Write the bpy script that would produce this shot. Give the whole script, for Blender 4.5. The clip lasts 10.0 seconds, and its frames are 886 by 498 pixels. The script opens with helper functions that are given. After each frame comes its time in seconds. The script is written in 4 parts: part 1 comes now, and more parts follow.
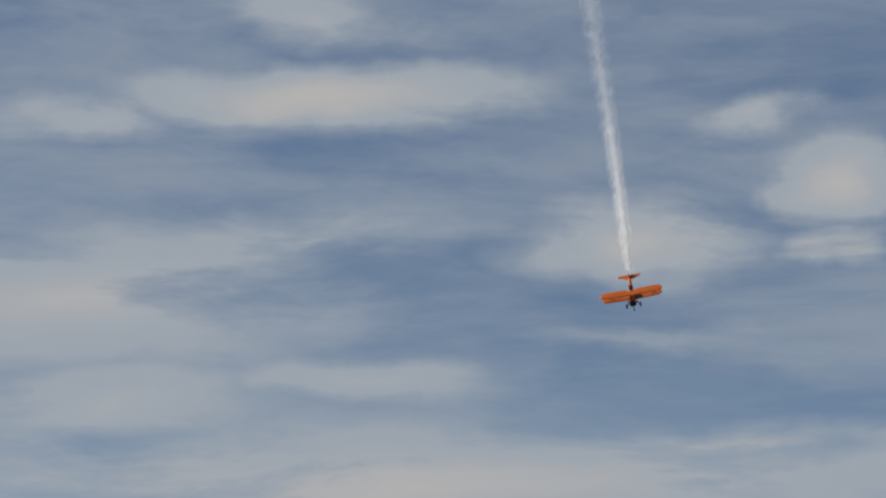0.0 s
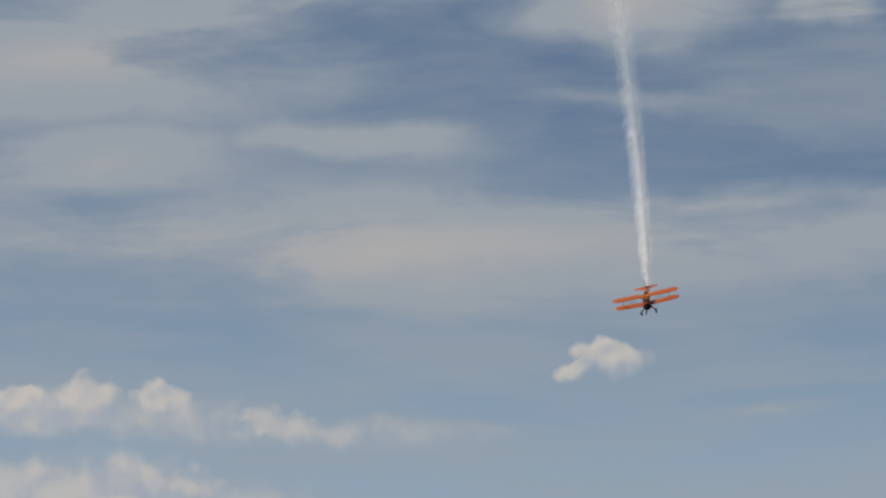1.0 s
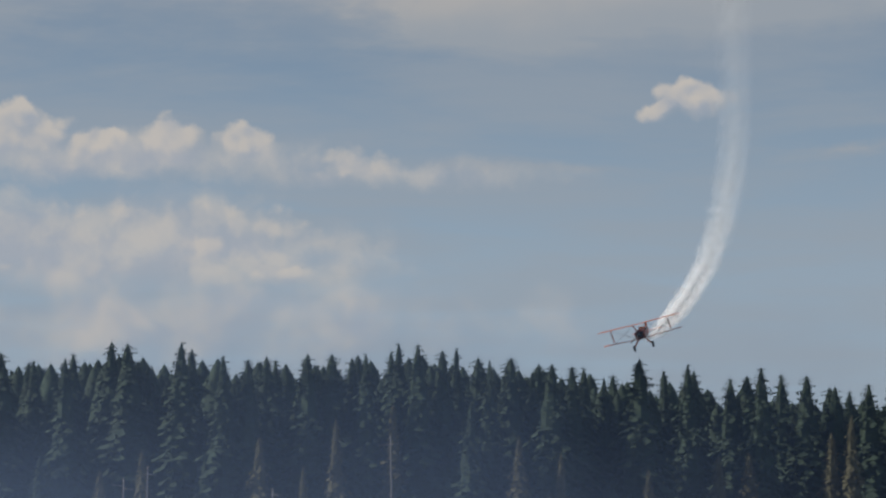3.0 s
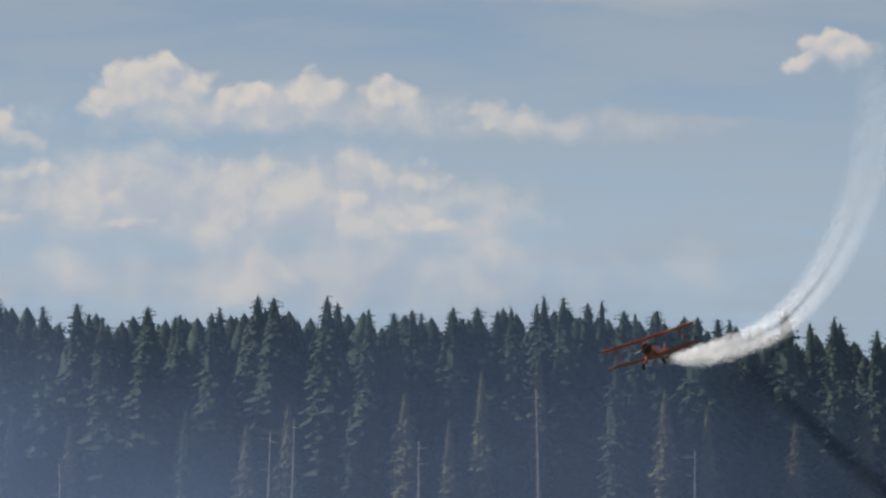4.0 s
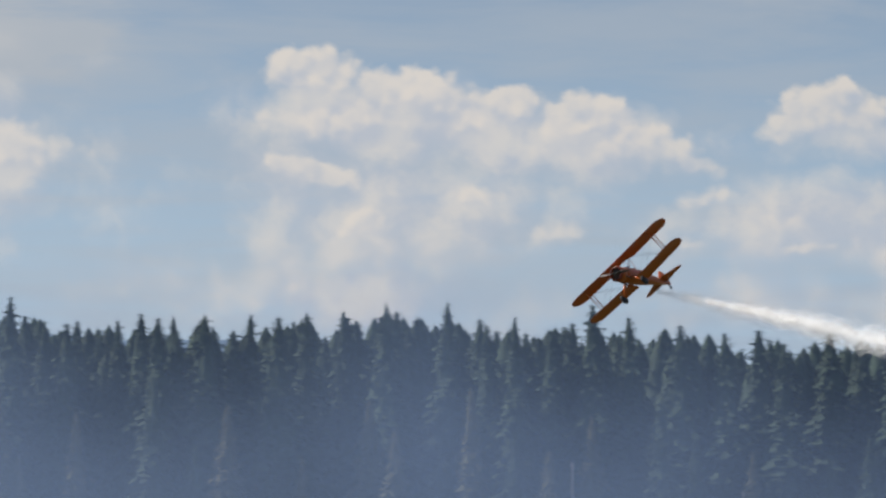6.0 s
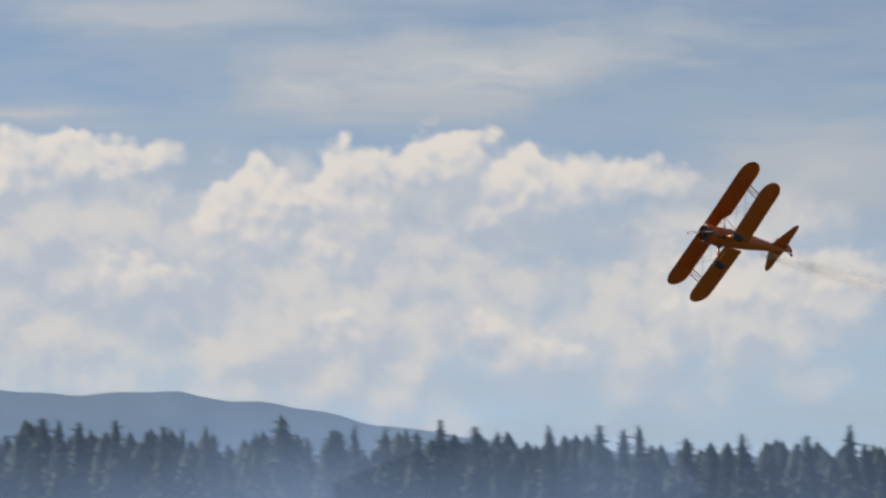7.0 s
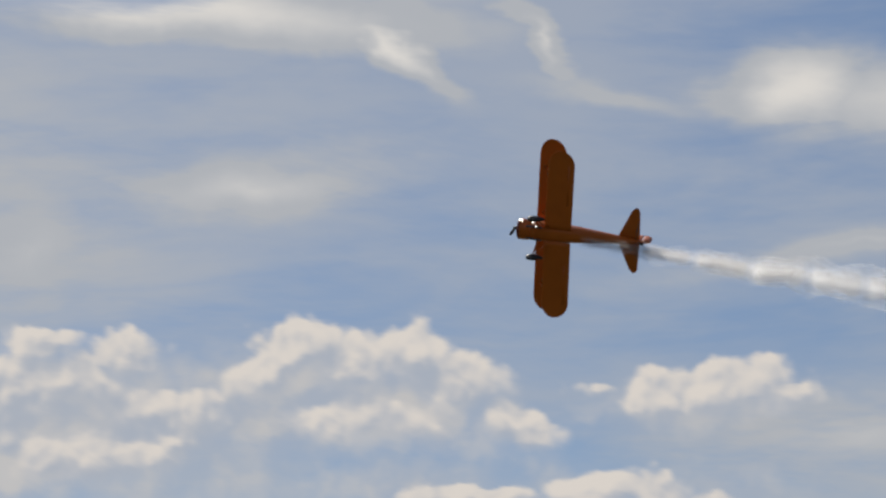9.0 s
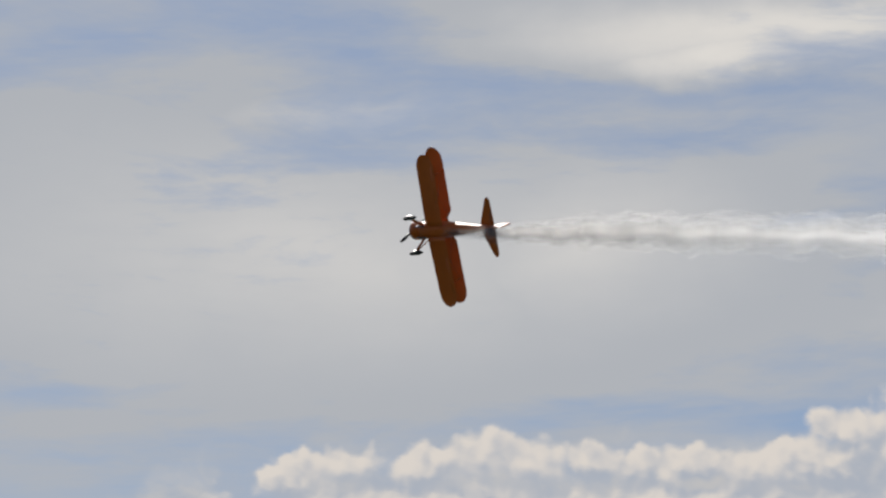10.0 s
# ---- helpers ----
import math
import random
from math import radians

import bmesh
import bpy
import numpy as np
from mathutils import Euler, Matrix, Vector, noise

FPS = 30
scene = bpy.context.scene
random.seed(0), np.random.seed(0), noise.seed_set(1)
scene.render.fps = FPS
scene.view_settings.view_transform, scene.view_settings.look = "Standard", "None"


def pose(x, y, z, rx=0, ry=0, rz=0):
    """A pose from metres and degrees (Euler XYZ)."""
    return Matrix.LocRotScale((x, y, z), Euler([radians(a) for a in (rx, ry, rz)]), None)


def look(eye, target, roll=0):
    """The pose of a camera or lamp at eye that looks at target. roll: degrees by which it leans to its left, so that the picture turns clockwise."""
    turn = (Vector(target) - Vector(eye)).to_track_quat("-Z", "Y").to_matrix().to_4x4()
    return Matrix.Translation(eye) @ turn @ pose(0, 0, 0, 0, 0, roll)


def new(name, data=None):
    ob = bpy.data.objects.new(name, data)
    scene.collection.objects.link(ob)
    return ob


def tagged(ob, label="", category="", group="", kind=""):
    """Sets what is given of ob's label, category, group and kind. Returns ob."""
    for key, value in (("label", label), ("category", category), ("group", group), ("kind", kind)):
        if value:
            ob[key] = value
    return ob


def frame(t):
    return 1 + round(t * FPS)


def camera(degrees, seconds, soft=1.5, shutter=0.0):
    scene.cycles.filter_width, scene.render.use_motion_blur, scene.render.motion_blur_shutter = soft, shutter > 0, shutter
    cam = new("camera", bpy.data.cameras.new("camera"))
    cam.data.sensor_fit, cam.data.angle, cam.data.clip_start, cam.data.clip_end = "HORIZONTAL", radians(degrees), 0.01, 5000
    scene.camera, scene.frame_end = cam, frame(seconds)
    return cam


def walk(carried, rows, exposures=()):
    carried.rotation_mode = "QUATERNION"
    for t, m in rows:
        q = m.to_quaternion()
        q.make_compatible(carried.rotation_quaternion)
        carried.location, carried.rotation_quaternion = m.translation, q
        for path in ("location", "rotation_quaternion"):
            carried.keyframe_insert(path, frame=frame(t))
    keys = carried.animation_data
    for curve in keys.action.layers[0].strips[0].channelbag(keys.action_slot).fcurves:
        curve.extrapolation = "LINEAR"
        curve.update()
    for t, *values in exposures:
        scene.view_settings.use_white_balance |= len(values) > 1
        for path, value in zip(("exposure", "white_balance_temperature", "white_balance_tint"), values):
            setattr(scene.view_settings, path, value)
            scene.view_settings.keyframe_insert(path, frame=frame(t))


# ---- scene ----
cam = camera(13.76, 10.0, soft=2.4, shutter=0.15)
walk(cam, [
    (0, pose(0, 0, 1.7, 103.004, 0.00, -4.711)),
    (0.5, pose(0, 0, 1.7, 101.038, 0.00, -4.774)),
    (1, pose(0, 0, 1.7, 99.272, 0.00, -4.849)),
    (1.5, pose(0, 0, 1.7, 97.988, 0.00, -4.909)),
    (2, pose(0, 0, 1.7, 97.022, 0.00, -4.778)),
    (2.5, pose(0, 0, 1.7, 96.086, 0.00, -4.320)),
    (2.7, pose(0, 0, 1.7, 95.725, 0.00, -4.050)),
    (3.8, pose(0, 0, 1.7, 94.509, 0.00, -1.785)),
    (4, pose(0, 0, 1.7, 94.499, 0.00, -1.279)),
    (4.5, pose(0, 0, 1.7, 94.500, 0.00, -0.000)),
    (5, pose(0, 0, 1.7, 94.498, 0.00, 1.737)),
    (5.5, pose(0, 0, 1.7, 94.503, 0.00, 4.848)),
    (5.7, pose(0, 0, 1.7, 94.613, 0.00, 6.501)),
    (6.8, pose(0, 0, 1.7, 96.328, 0.00, 19.388)),
    (7, pose(0, 0, 1.7, 96.899, 0.00, 22.407)),
    (7.2, pose(0, 0, 1.7, 98.126, 0.00, 25.210)),
    (7.5, pose(0, 0, 1.7, 99.317, 0.00, 30.280)),
    (7.8, pose(0, 0, 1.7, 100.742, 0.00, 34.350)),
    (8, pose(0, 0, 1.7, 101.658, 0.00, 37.766)),
    (8.2, pose(0, 0, 1.7, 102.112, 0.00, 41.160)),
    (8.5, pose(0, 0, 1.7, 102.649, 0.00, 46.267)),
    (8.7, pose(0, 0, 1.7, 103.199, 0.00, 50.092)),
    (9, pose(0, 0, 1.7, 104.052, 0.00, 56.290)),
    (9.2, pose(0, 0, 1.7, 104.731, 0.00, 59.835)),
    (9.5, pose(0, 0, 1.7, 105.046, 0.00, 64.445)),
    (9.7, pose(0, 0, 1.7, 105.005, 0.00, 67.090)),
    (10, pose(0, 0, 1.7, 104.932, 0.00, 70.276)),
], exposures=[(0, -0.05), (1.0, -0.15), (2.5, -0.28), (4.0, 0.12), (5.5, 0.2), (7.0, 0.22), (8.0, 0.06), (9.0, -0.02), (9.5, 0.02), (10.0, 0.0)])

# ---- daylight ----
SUN_AZ, SUN_EL = 82.0, 43.0      # degrees left of straight ahead, and above the horizon
SKY_GAIN, CLOUD_GAIN = 0.056, 0.95
scene.cycles.transparent_max_bounces = 64

PUFFS_A = [
    (-7.54, 7.6, 0.65, 0.32, 0, 1), (-7.1, 7.47, 0.49, 0.19, -30, 0.8), (3.27, 6.92, 1.11, 0.62, 0, 1), (3.14, 7.19, 0.53, 0.34, 0, 1),
    (1.77, 6.78, 0.82, 0.34, 0, 1), (0.7, 6.87, 0.61, 0.47, 0, 1), (-0.39, 6.82, 0.66, 0.32, 0, 1), (-2.09, 6.49, 0.77, 0.39, 0, 0.6),
    (5.25, 5.68, 0.76, 0.28, -5, 0.5), (3.93, 5.29, 0.82, 0.34, 0, 0.5), (5.42, 4.95, 0.76, 0.19, 0, 0.5), (3.66, 4.9, 1.29, 0.24, 0, 0.45),
    (1.45, 5.74, 1.29, 0.32, 0, 0.45), (0.26, 5.17, 0.58, 0.41, 0, 0.6), (-1.07, 4.83, 0.58, 0.22, 0, 0.6), (-1.03, 5.58, 1.29, 0.32, 12, 0.4),
]
PUFFS_B = [
    (11.38, 7.5, 0.88, 0.59, 0, 1), (9.89, 7.26, 1.35, 0.62, 0, 1), (9.14, 6.92, 1.06, 0.65, 0, 1), (8.25, 7.1, 0.76, 0.43, 0, 1),
    (7.19, 6.84, 1.35, 0.52, 12, 1), (6.57, 6.47, 1.76, 0.56, 8, 1), (5.5, 6.27, 1.05, 0.27, 12, 0.6), (10.72, 6.9, 1.76, 0.45, 0, 1),
    (11.41, 6.02, 0.94, 0.37, 10, 0.9), (10.71, 5.19, 0.64, 0.41, 0, 0.7), (8.82, 5.64, 0.58, 0.28, 0, 0.5), (7.63, 5.17, 0.64, 0.24, 0, 0.45),
    (11.57, 4.15, 0.53, 0.32, 0, 0.5), (28.21, 8.19, 1.88, 0.62, 0, 1), (29.26, 7.91, 1.29, 0.75, 0, 1), (25.46, 7.34, 1.17, 1.02, 0, 1),
]
PUFFS_C = [
    (23.87, 7.74, 1.0, 0.91, 0, 1), (22.44, 8.14, 1.18, 0.75, 0, 1), (21.33, 7.74, 1.17, 0.86, 0, 1), (19.6, 7.87, 1.88, 0.48, 0, 1),
    (24.22, 6.82, 0.82, 0.59, 0, 1), (27.31, 6.27, 0.7, 0.37, 0, 0.8), (21.65, 5.67, 0.82, 0.39, 0, 0.7), (20.67, 5.36, 1.05, 0.32, 0, 0.6),
    (23.86, 5.5, 1.05, 0.48, 0, 0.6), (17.93, 6.18, 1.4, 0.75, 0, 0.8), (16.43, 6.34, 1.41, 0.65, 0, 0.8), (36.69, 7.24, 1.35, 0.52, 0, 1),
    (35.49, 7.01, 0.7, 0.37, 0, 1), (33.95, 7.42, 1.94, 0.59, 0, 1), (32.32, 7.91, 1.0, 0.67, 0, 1), (31.47, 7.69, 0.94, 0.59, 0, 1),
]
PUFFS_D = [
    (30.32, 7.47, 1.29, 0.97, 0, 1), (29.34, 8.16, 1.35, 0.56, 0, 1), (27.73, 8.17, 1.41, 0.56, 0, 1), (33.5, 6.41, 2.11, 0.65, 0, 0.8),
    (30.4, 6.42, 0.7, 0.39, 0, 0.7), (27.22, 6.41, 1.17, 0.43, 0, 0.7), (44.44, 7.93, 0.71, 0.56, 0, 1), (42.59, 7.87, 1.53, 0.32, 0, 1),
    (40.47, 8.03, 1.12, 0.48, 0, 1), (39.4, 7.86, 0.94, 0.3, 0, 1), (52.14, 11.76, 1.9, 0.56, 0, 1), (51.2, 11.66, 1.01, 0.37, 0, 1),
    (53.03, 10.08, 0.77, 0.59, 0, 1), (52.23, 9.92, 0.65, 0.37, 0, 1), (51.24, 9.45, 1.0, 0.59, 0, 1), (52.61, 9.08, 1.53, 0.75, 0, 1),
]
PUFFS_E = [
    (62.53, 12.53, 0.72, 0.3, 0, 1), (61.37, 12.38, 0.83, 0.37, 0, 1), (62.7, 12.0, 1.31, 0.65, 0, 1), (58.58, 12.42, 1.01, 0.59, 0, 1),
    (59.12, 12.02, 0.71, 0.54, 0, 1), (57.77, 12.25, 0.95, 0.59, 0, 1), (56.73, 12.39, 0.83, 0.65, 0, 1), (56.1, 11.95, 1.19, 0.7, 0, 1),
    (55.16, 11.37, 1.07, 0.41, 30, 1), (57.4, 11.37, 1.78, 0.54, 0, 0.75), (52.64, 11.64, 1.13, 0.41, 0, 1), (51.61, 11.82, 1.37, 0.59, 0, 1),
    (50.76, 11.72, 0.65, 0.3, 0, 1), (53.76, 11.89, 0.48, 0.16, 0, 0.7), (61.78, 10.75, 1.78, 0.59, 0, 1), (60.49, 11.04, 0.53, 0.28, 0, 1),
]
PUFFS_F = [
    (53.69, 10.31, 1.3, 0.43, 0, 1), (55.7, 10.2, 1.42, 0.24, 0, 1), (66.46, 11.44, 1.31, 0.41, 0, 1), (63.94, 12.08, 0.69, 0.41, 0, 1),
    (64.48, 11.49, 1.78, 0.59, 0, 1), (62.63, 12.45, 0.74, 0.41, 0, 1), (62.5, 11.88, 1.67, 0.75, 0, 1), (61.42, 12.31, 0.77, 0.47, 0, 1),
    (60.89, 11.51, 1.54, 0.48, 0, 1), (71.93, 11.57, 1.25, 0.47, 0, 1), (72.82, 11.27, 0.77, 0.43, 0, 1), (70.49, 11.42, 1.13, 0.47, 0, 1),
    (69.23, 11.59, 1.43, 0.56, 0, 1), (67.89, 11.58, 0.74, 0.43, 0, 1), (66.9, 11.42, 1.31, 0.45, 0, 1), (65.47, 11.4, 0.83, 0.52, 0, 1),
]
PUFFS_G = [
    (64.53, 11.61, 0.95, 0.56, 0, 1), (63.77, 11.83, 0.71, 0.59, 0, 1), (70.49, 10.98, 3.56, 0.45, 0, 1), (66.11, 10.95, 4.15, 0.54, 0, 1),
]
PUFFS = PUFFS_A + PUFFS_B + PUFFS_C + PUFFS_D + PUFFS_E + PUFFS_F + PUFFS_G
BANKS_A = [
    (1.28, 6.58, 4.1, 0.42, 0, 0.6), (-2.62, 6.42, 3.12, 0.26, 0, 0.4), (9.13, 6.7, 4.2, 0.88, 6, 0.95), (65.2, 10.92, 9.38, 1.2, 0, 1),
    (71.03, 10.89, 4.94, 0.83, 0, 1), (57.59, 11.68, 3.27, 0.93, 10, 0.8), (52.02, 11.61, 2.18, 0.46, 0, 0.6), (52.35, 9.43, 2.56, 1.11, 0, 0.8),
    (52.13, 11.54, 1.98, 0.42, 0, 0.7), (0.64, 5.16, 3.21, 1.11, 0, 0.6), (2.69, 5.21, 4.48, 0.97, 0, 0.75), (0.21, 5.35, 3.7, 0.83, 4, 0.7),
    (1.27, 4.16, 6.81, 0.83, 0, 0.5), (10.18, 5.46, 3.7, 1.57, 0, 0.7), (10.7, 4.23, 4.08, 0.83, 0, 0.5), (24.39, 6.2, 6.34, 2.5, 0, 0.95),
]
BANKS_B = [
    (18.28, 6.19, 4.1, 2.04, 0, 0.85), (28.8, 6.16, 4.1, 2.22, 0, 0.9), (32.79, 6.15, 5.07, 1.39, 0, 0.9), (28.37, 6.68, 4.1, 1.76, 0, 0.95),
    (36.67, 6.2, 3.22, 1.2, 0, 0.8), (61.51, 10.85, 4.44, 1.48, 0, 0.6), (56.5, 10.36, 3.94, 0.65, 0, 0.5), (68.34, 10.97, 5.93, 0.83, 0, 0.9),
    (58.93, 11.31, 2.97, 0.83, 0, 0.7),
]
BANKS = BANKS_A + BANKS_B
VEILS_A = [
    (-3.21, 15.34, 3.79, 0.79, -2, 1), (0.6, 14.98, 2.9, 0.44, 0, 0.5), (-3.02, 16.62, 2.58, 0.59, 12, 0.6), (0.72, 12.08, 5.72, 1.48, -3, 0.75),
    (-2.68, 13.09, 3.64, 0.59, -4, 0.5), (-8.29, 13.16, 2.87, 0.94, 0, 0.8), (-11.19, 14.07, 1.44, 0.99, 0, 0.9), (-11.35, 13.06, 1.21, 0.44, 0, 0.8),
    (-9.68, 15.12, 1.67, 0.41, -14, 0.6), (-3.24, 10.89, 2.63, 0.4, 0, 0.55), (-4.41, 9.49, 10.91, 0.59, -2, 0.8), (-8.0, 11.67, 2.86, 0.3, 0, 0.4),
    (-4.03, 9.32, 11.99, 1.14, -1, 0.85), (-8.94, 10.0, 6.55, 0.44, -2, 0.6), (0.88, 10.33, 3.28, 0.89, -8, 0.6), (-9.62, 6.85, 1.73, 0.18, -2, 0.6),
]
VEILS_B = [
    (-5.1, 6.46, 3.03, 0.18, 0, 0.35), (21.37, 9.81, 6.11, 0.89, -5, 0.75), (27.17, 10.4, 3.83, 0.49, 0, 0.4), (16.23, 8.1, 2.83, 1.28, -8, 0.6),
    (36.15, 12.0, 3.63, 0.69, -8, 0.7), (31.04, 11.79, 4.18, 0.41, -12, 0.7), (27.16, 12.39, 3.63, 0.59, -10, 0.7), (26.1, 11.24, 3.29, 0.47, -5, 0.7),
    (35.96, 11.04, 3.51, 0.34, -6, 0.5), (24.35, 9.36, 2.62, 0.49, -6, 0.6), (29.42, 8.93, 1.96, 0.22, -4, 0.5), (34.59, 8.95, 4.57, 0.49, -4, 0.5),
    (35.34, 14.87, 2.23, 0.89, 14, 1), (41.62, 14.98, 4.68, 0.74, 2, 0.7), (42.83, 11.62, 5.05, 1.38, -5, 0.7), (37.62, 11.58, 4.61, 0.89, -6, 0.7),
]
VEILS_C = [
    (32.85, 12.06, 3.63, 0.64, -9, 0.6), (37.8, 8.94, 5.66, 0.74, -7, 0.7), (33.29, 12.95, 1.77, 0.16, -3, 0.5), (46.3, 16.18, 6.94, 1.04, 2, 1),
    (41.1, 15.86, 4.47, 0.94, 4, 0.9), (49.3, 14.14, 5.33, 0.36, -8, 0.5), (45.58, 12.75, 3.31, 1.48, -6, 0.7), (49.26, 10.88, 6.13, 1.28, 0, 0.55),
    (42.99, 10.53, 5.69, 1.09, -5, 0.6), (60.48, 17.76, 5.42, 0.74, 6, 1), (57.43, 17.1, 2.14, 0.4, 27, 0.9), (55.22, 17.19, 1.69, 0.34, 36, 0.7),
    (50.28, 16.49, 2.13, 1.19, 4, 1), (59.61, 15.09, 4.23, 0.79, -6, 0.65), (62.85, 14.15, 2.22, 1.98, 0, 0.5), (53.39, 16.33, 2.91, 0.3, 8, 0.4),
]
VEILS_D = [
    (64.11, 18.4, 10.2, 1.38, 0, 1), (68.4, 15.02, 8.91, 3.75, 0, 0.7), (62.94, 13.99, 4.43, 1.38, -8, 0.45), (65.05, 18.0, 4.86, 0.89, -2, 1),
    (71.51, 17.14, 5.63, 0.89, -5, 0.65), (72.87, 14.84, 16.69, 5.53, 0, 0.7), (66.04, 14.55, 4.67, 1.58, -5, 0.5),
]
VEILS = VEILS_A + VEILS_B + VEILS_C + VEILS_D

def build_world():
    """A Nishita sky with cirrus veils and cumulus laid out by azimuth and elevation in degrees."""
    w = bpy.data.worlds.new("sky")
    scene.world = w
    w.use_nodes = True
    nt = w.node_tree
    nt.nodes.clear()

    def node(kind, **values):
        n = nt.nodes.new(kind)
        for k, v in values.items():
            n.inputs[int(k[1:])].default_value = v
        return n

    def link(a, b):
        nt.links.new(a, b)

    def calc(op, a, b=0.5, c=0.0, clamp=False):
        n = nt.nodes.new("ShaderNodeMath")
        n.operation, n.use_clamp = op, clamp
        for i, v in enumerate((a, b, c)):
            if isinstance(v, (int, float)):
                n.inputs[i].default_value = v
            else:
                link(v, n.inputs[i])
        return n.outputs[0]

    def vec(op, a, b=(0, 0, 0), scale=1.0):
        n = nt.nodes.new("ShaderNodeVectorMath")
        n.operation = op
        for i, v in enumerate((a, b)):
            if isinstance(v, tuple):
                n.inputs[i].default_value = v
            else:
                link(v, n.inputs[i])
        if op == "SCALE":
            n.inputs[3].default_value = scale
        return n.outputs[1] if op == "LENGTH" else n.outputs[0]

    def combine(a, b, c=0.0):
        n = nt.nodes.new("ShaderNodeCombineXYZ")
        for i, v in enumerate((a, b, c)):
            if isinstance(v, (int, float)):
                n.inputs[i].default_value = v
            else:
                link(v, n.inputs[i])
        return n.outputs[0]

    def noisy(v, scale, detail=5.0, rough=0.55, colour=False, distort=0.0):
        n = nt.nodes.new("ShaderNodeTexNoise")
        link(v, n.inputs["Vector"])
        n.inputs["Scale"].default_value = scale
        n.inputs["Detail"].default_value = detail
        n.inputs["Roughness"].default_value = rough
        n.inputs["Distortion"].default_value = distort
        return n.outputs["Color" if colour else "Fac"]

    def ramp(v, lo, hi, out_lo=0.0, out_hi=1.0):
        n = nt.nodes.new("ShaderNodeMapRange")
        n.interpolation_type = "SMOOTHSTEP"
        link(v, n.inputs[0])
        for i, q in enumerate((lo, hi, out_lo, out_hi)):
            n.inputs[i + 1].default_value = q
        return n.outputs[0]

    def mix(f, a, b):
        n = nt.nodes.new("ShaderNodeMix")
        n.data_type = "RGBA"
        for s, v in ((0, f), (6, a), (7, b)):
            if isinstance(v, (float, tuple)):
                n.inputs[s].default_value = v
            else:
                link(v, n.inputs[s])
        return n.outputs[2]

    coord = nt.nodes.new("ShaderNodeTexCoord").outputs["Generated"]
    split = nt.nodes.new("ShaderNodeSeparateXYZ")
    link(coord, split.inputs[0])
    X, Y, Z = split.outputs
    az = calc("MULTIPLY", calc("ARCTAN2", calc("MULTIPLY", X, -1.0), Y), 57.2958)
    el = calc("MULTIPLY", calc("ARCSINE", Z), 57.2958)
    P = combine(az, el)

    # billowing displacement of the outlines
    rag = vec("SUBTRACT", noisy(P, 0.55, 6.0, 0.6, True), (0.5, 0.5, 0.5))
    crisp = vec("SUBTRACT", noisy(P, 2.3, 5.0, 0.62, True), (0.5, 0.5, 0.5))
    Pc = vec("ADD", P, vec("ADD", vec("SCALE", rag, scale=0.55), vec("SCALE", crisp, scale=0.20)))
    soft = vec("SUBTRACT", noisy(vec("MULTIPLY", P, (0.22, 0.6, 1.0)), 0.6, 5.0, 0.55, True), (0.5, 0.5, 0.5))
    Ps = vec("ADD", vec("ADD", P, vec("MULTIPLY", soft, (4.6, 1.15, 0.0))), vec("MULTIPLY", rag, (1.6, 0.6, 0.0)))

    def field(point, puffs, start=-1.0, shift=None):
        """The largest of the puffs' depths at the point: one in a puff's middle, none at its rim."""
        total = start
        for a, e, ra, re, tilt, weight in puffs:
            m = nt.nodes.new("ShaderNodeMapping")
            m.vector_type = "TEXTURE"
            link(point, m.inputs["Vector"])
            link(combine(a, e, total), m.inputs["Location"])
            m.inputs["Rotation"].default_value = (0, 0, radians(tilt))
            m.inputs["Scale"].default_value = (ra, re, 100000)
            local = vec("ADD", m.outputs[0], shift) if shift else m.outputs[0]
            depth = calc("MULTIPLY_ADD", vec("LENGTH", local), -weight, weight)
            total = calc("MAXIMUM", depth, total)
        return total

    heap = field(Pc, PUFFS)
    above = field(Pc, PUFFS, shift=(0.14, 0.45, 0.0))
    Pb = vec("ADD", P, vec("SCALE", rag, scale=0.9))
    bank = field(Pb, BANKS)
    veil = field(Ps, VEILS, 0.0)

    # high thin cloud: a sheet overhead seen in perspective
    zc = calc("MAXIMUM", Z, 0.03)
    sheet = combine(calc("DIVIDE", X, zc), calc("DIVIDE", Y, zc))
    thin = noisy(vec("MULTIPLY", sheet, (1.0, 1.0, 1.0)), 0.9, 6.0, 0.55, distort=0.6)
    fine = noisy(vec("MULTIPLY", P, (0.16, 0.75, 1.0)), 0.9, 7.0, 0.6, distort=0.4)
    wisp = noisy(vec("MULTIPLY", Ps, (0.30, 1.5, 1.0)), 0.8, 6.0, 0.6, distort=0.8)
    streak = calc("ADD", calc("MULTIPLY", thin, 0.40), calc("ADD", calc("MULTIPLY", fine, 0.42), calc("MULTIPLY", wisp, 0.18)))
    cirrus = calc("ADD", ramp(streak, 0.37, 0.60, 0.08, 0.62),
                  calc("MULTIPLY", ramp(veil, 0.0, 0.62), ramp(streak, 0.34, 0.56, 0.32, 1.0)), clamp=True)

    # rounded billows at two sizes, and their relief in the light from above and to the left
    def billow(point):
        total = None
        for scale, high in ((1.7, 0.62), (4.2, 0.30)):
            n = nt.nodes.new("ShaderNodeTexVoronoi")
            n.feature = "SMOOTH_F1"
            link(point, n.inputs["Vector"])
            n.inputs["Scale"].default_value, n.inputs["Smoothness"].default_value = scale, 0.35
            h = calc("MULTIPLY_ADD", n.outputs["Distance"], -high, high * 0.45)
            total = h if total is None else calc("ADD", total, h)
        return total

    lump = billow(Pc)
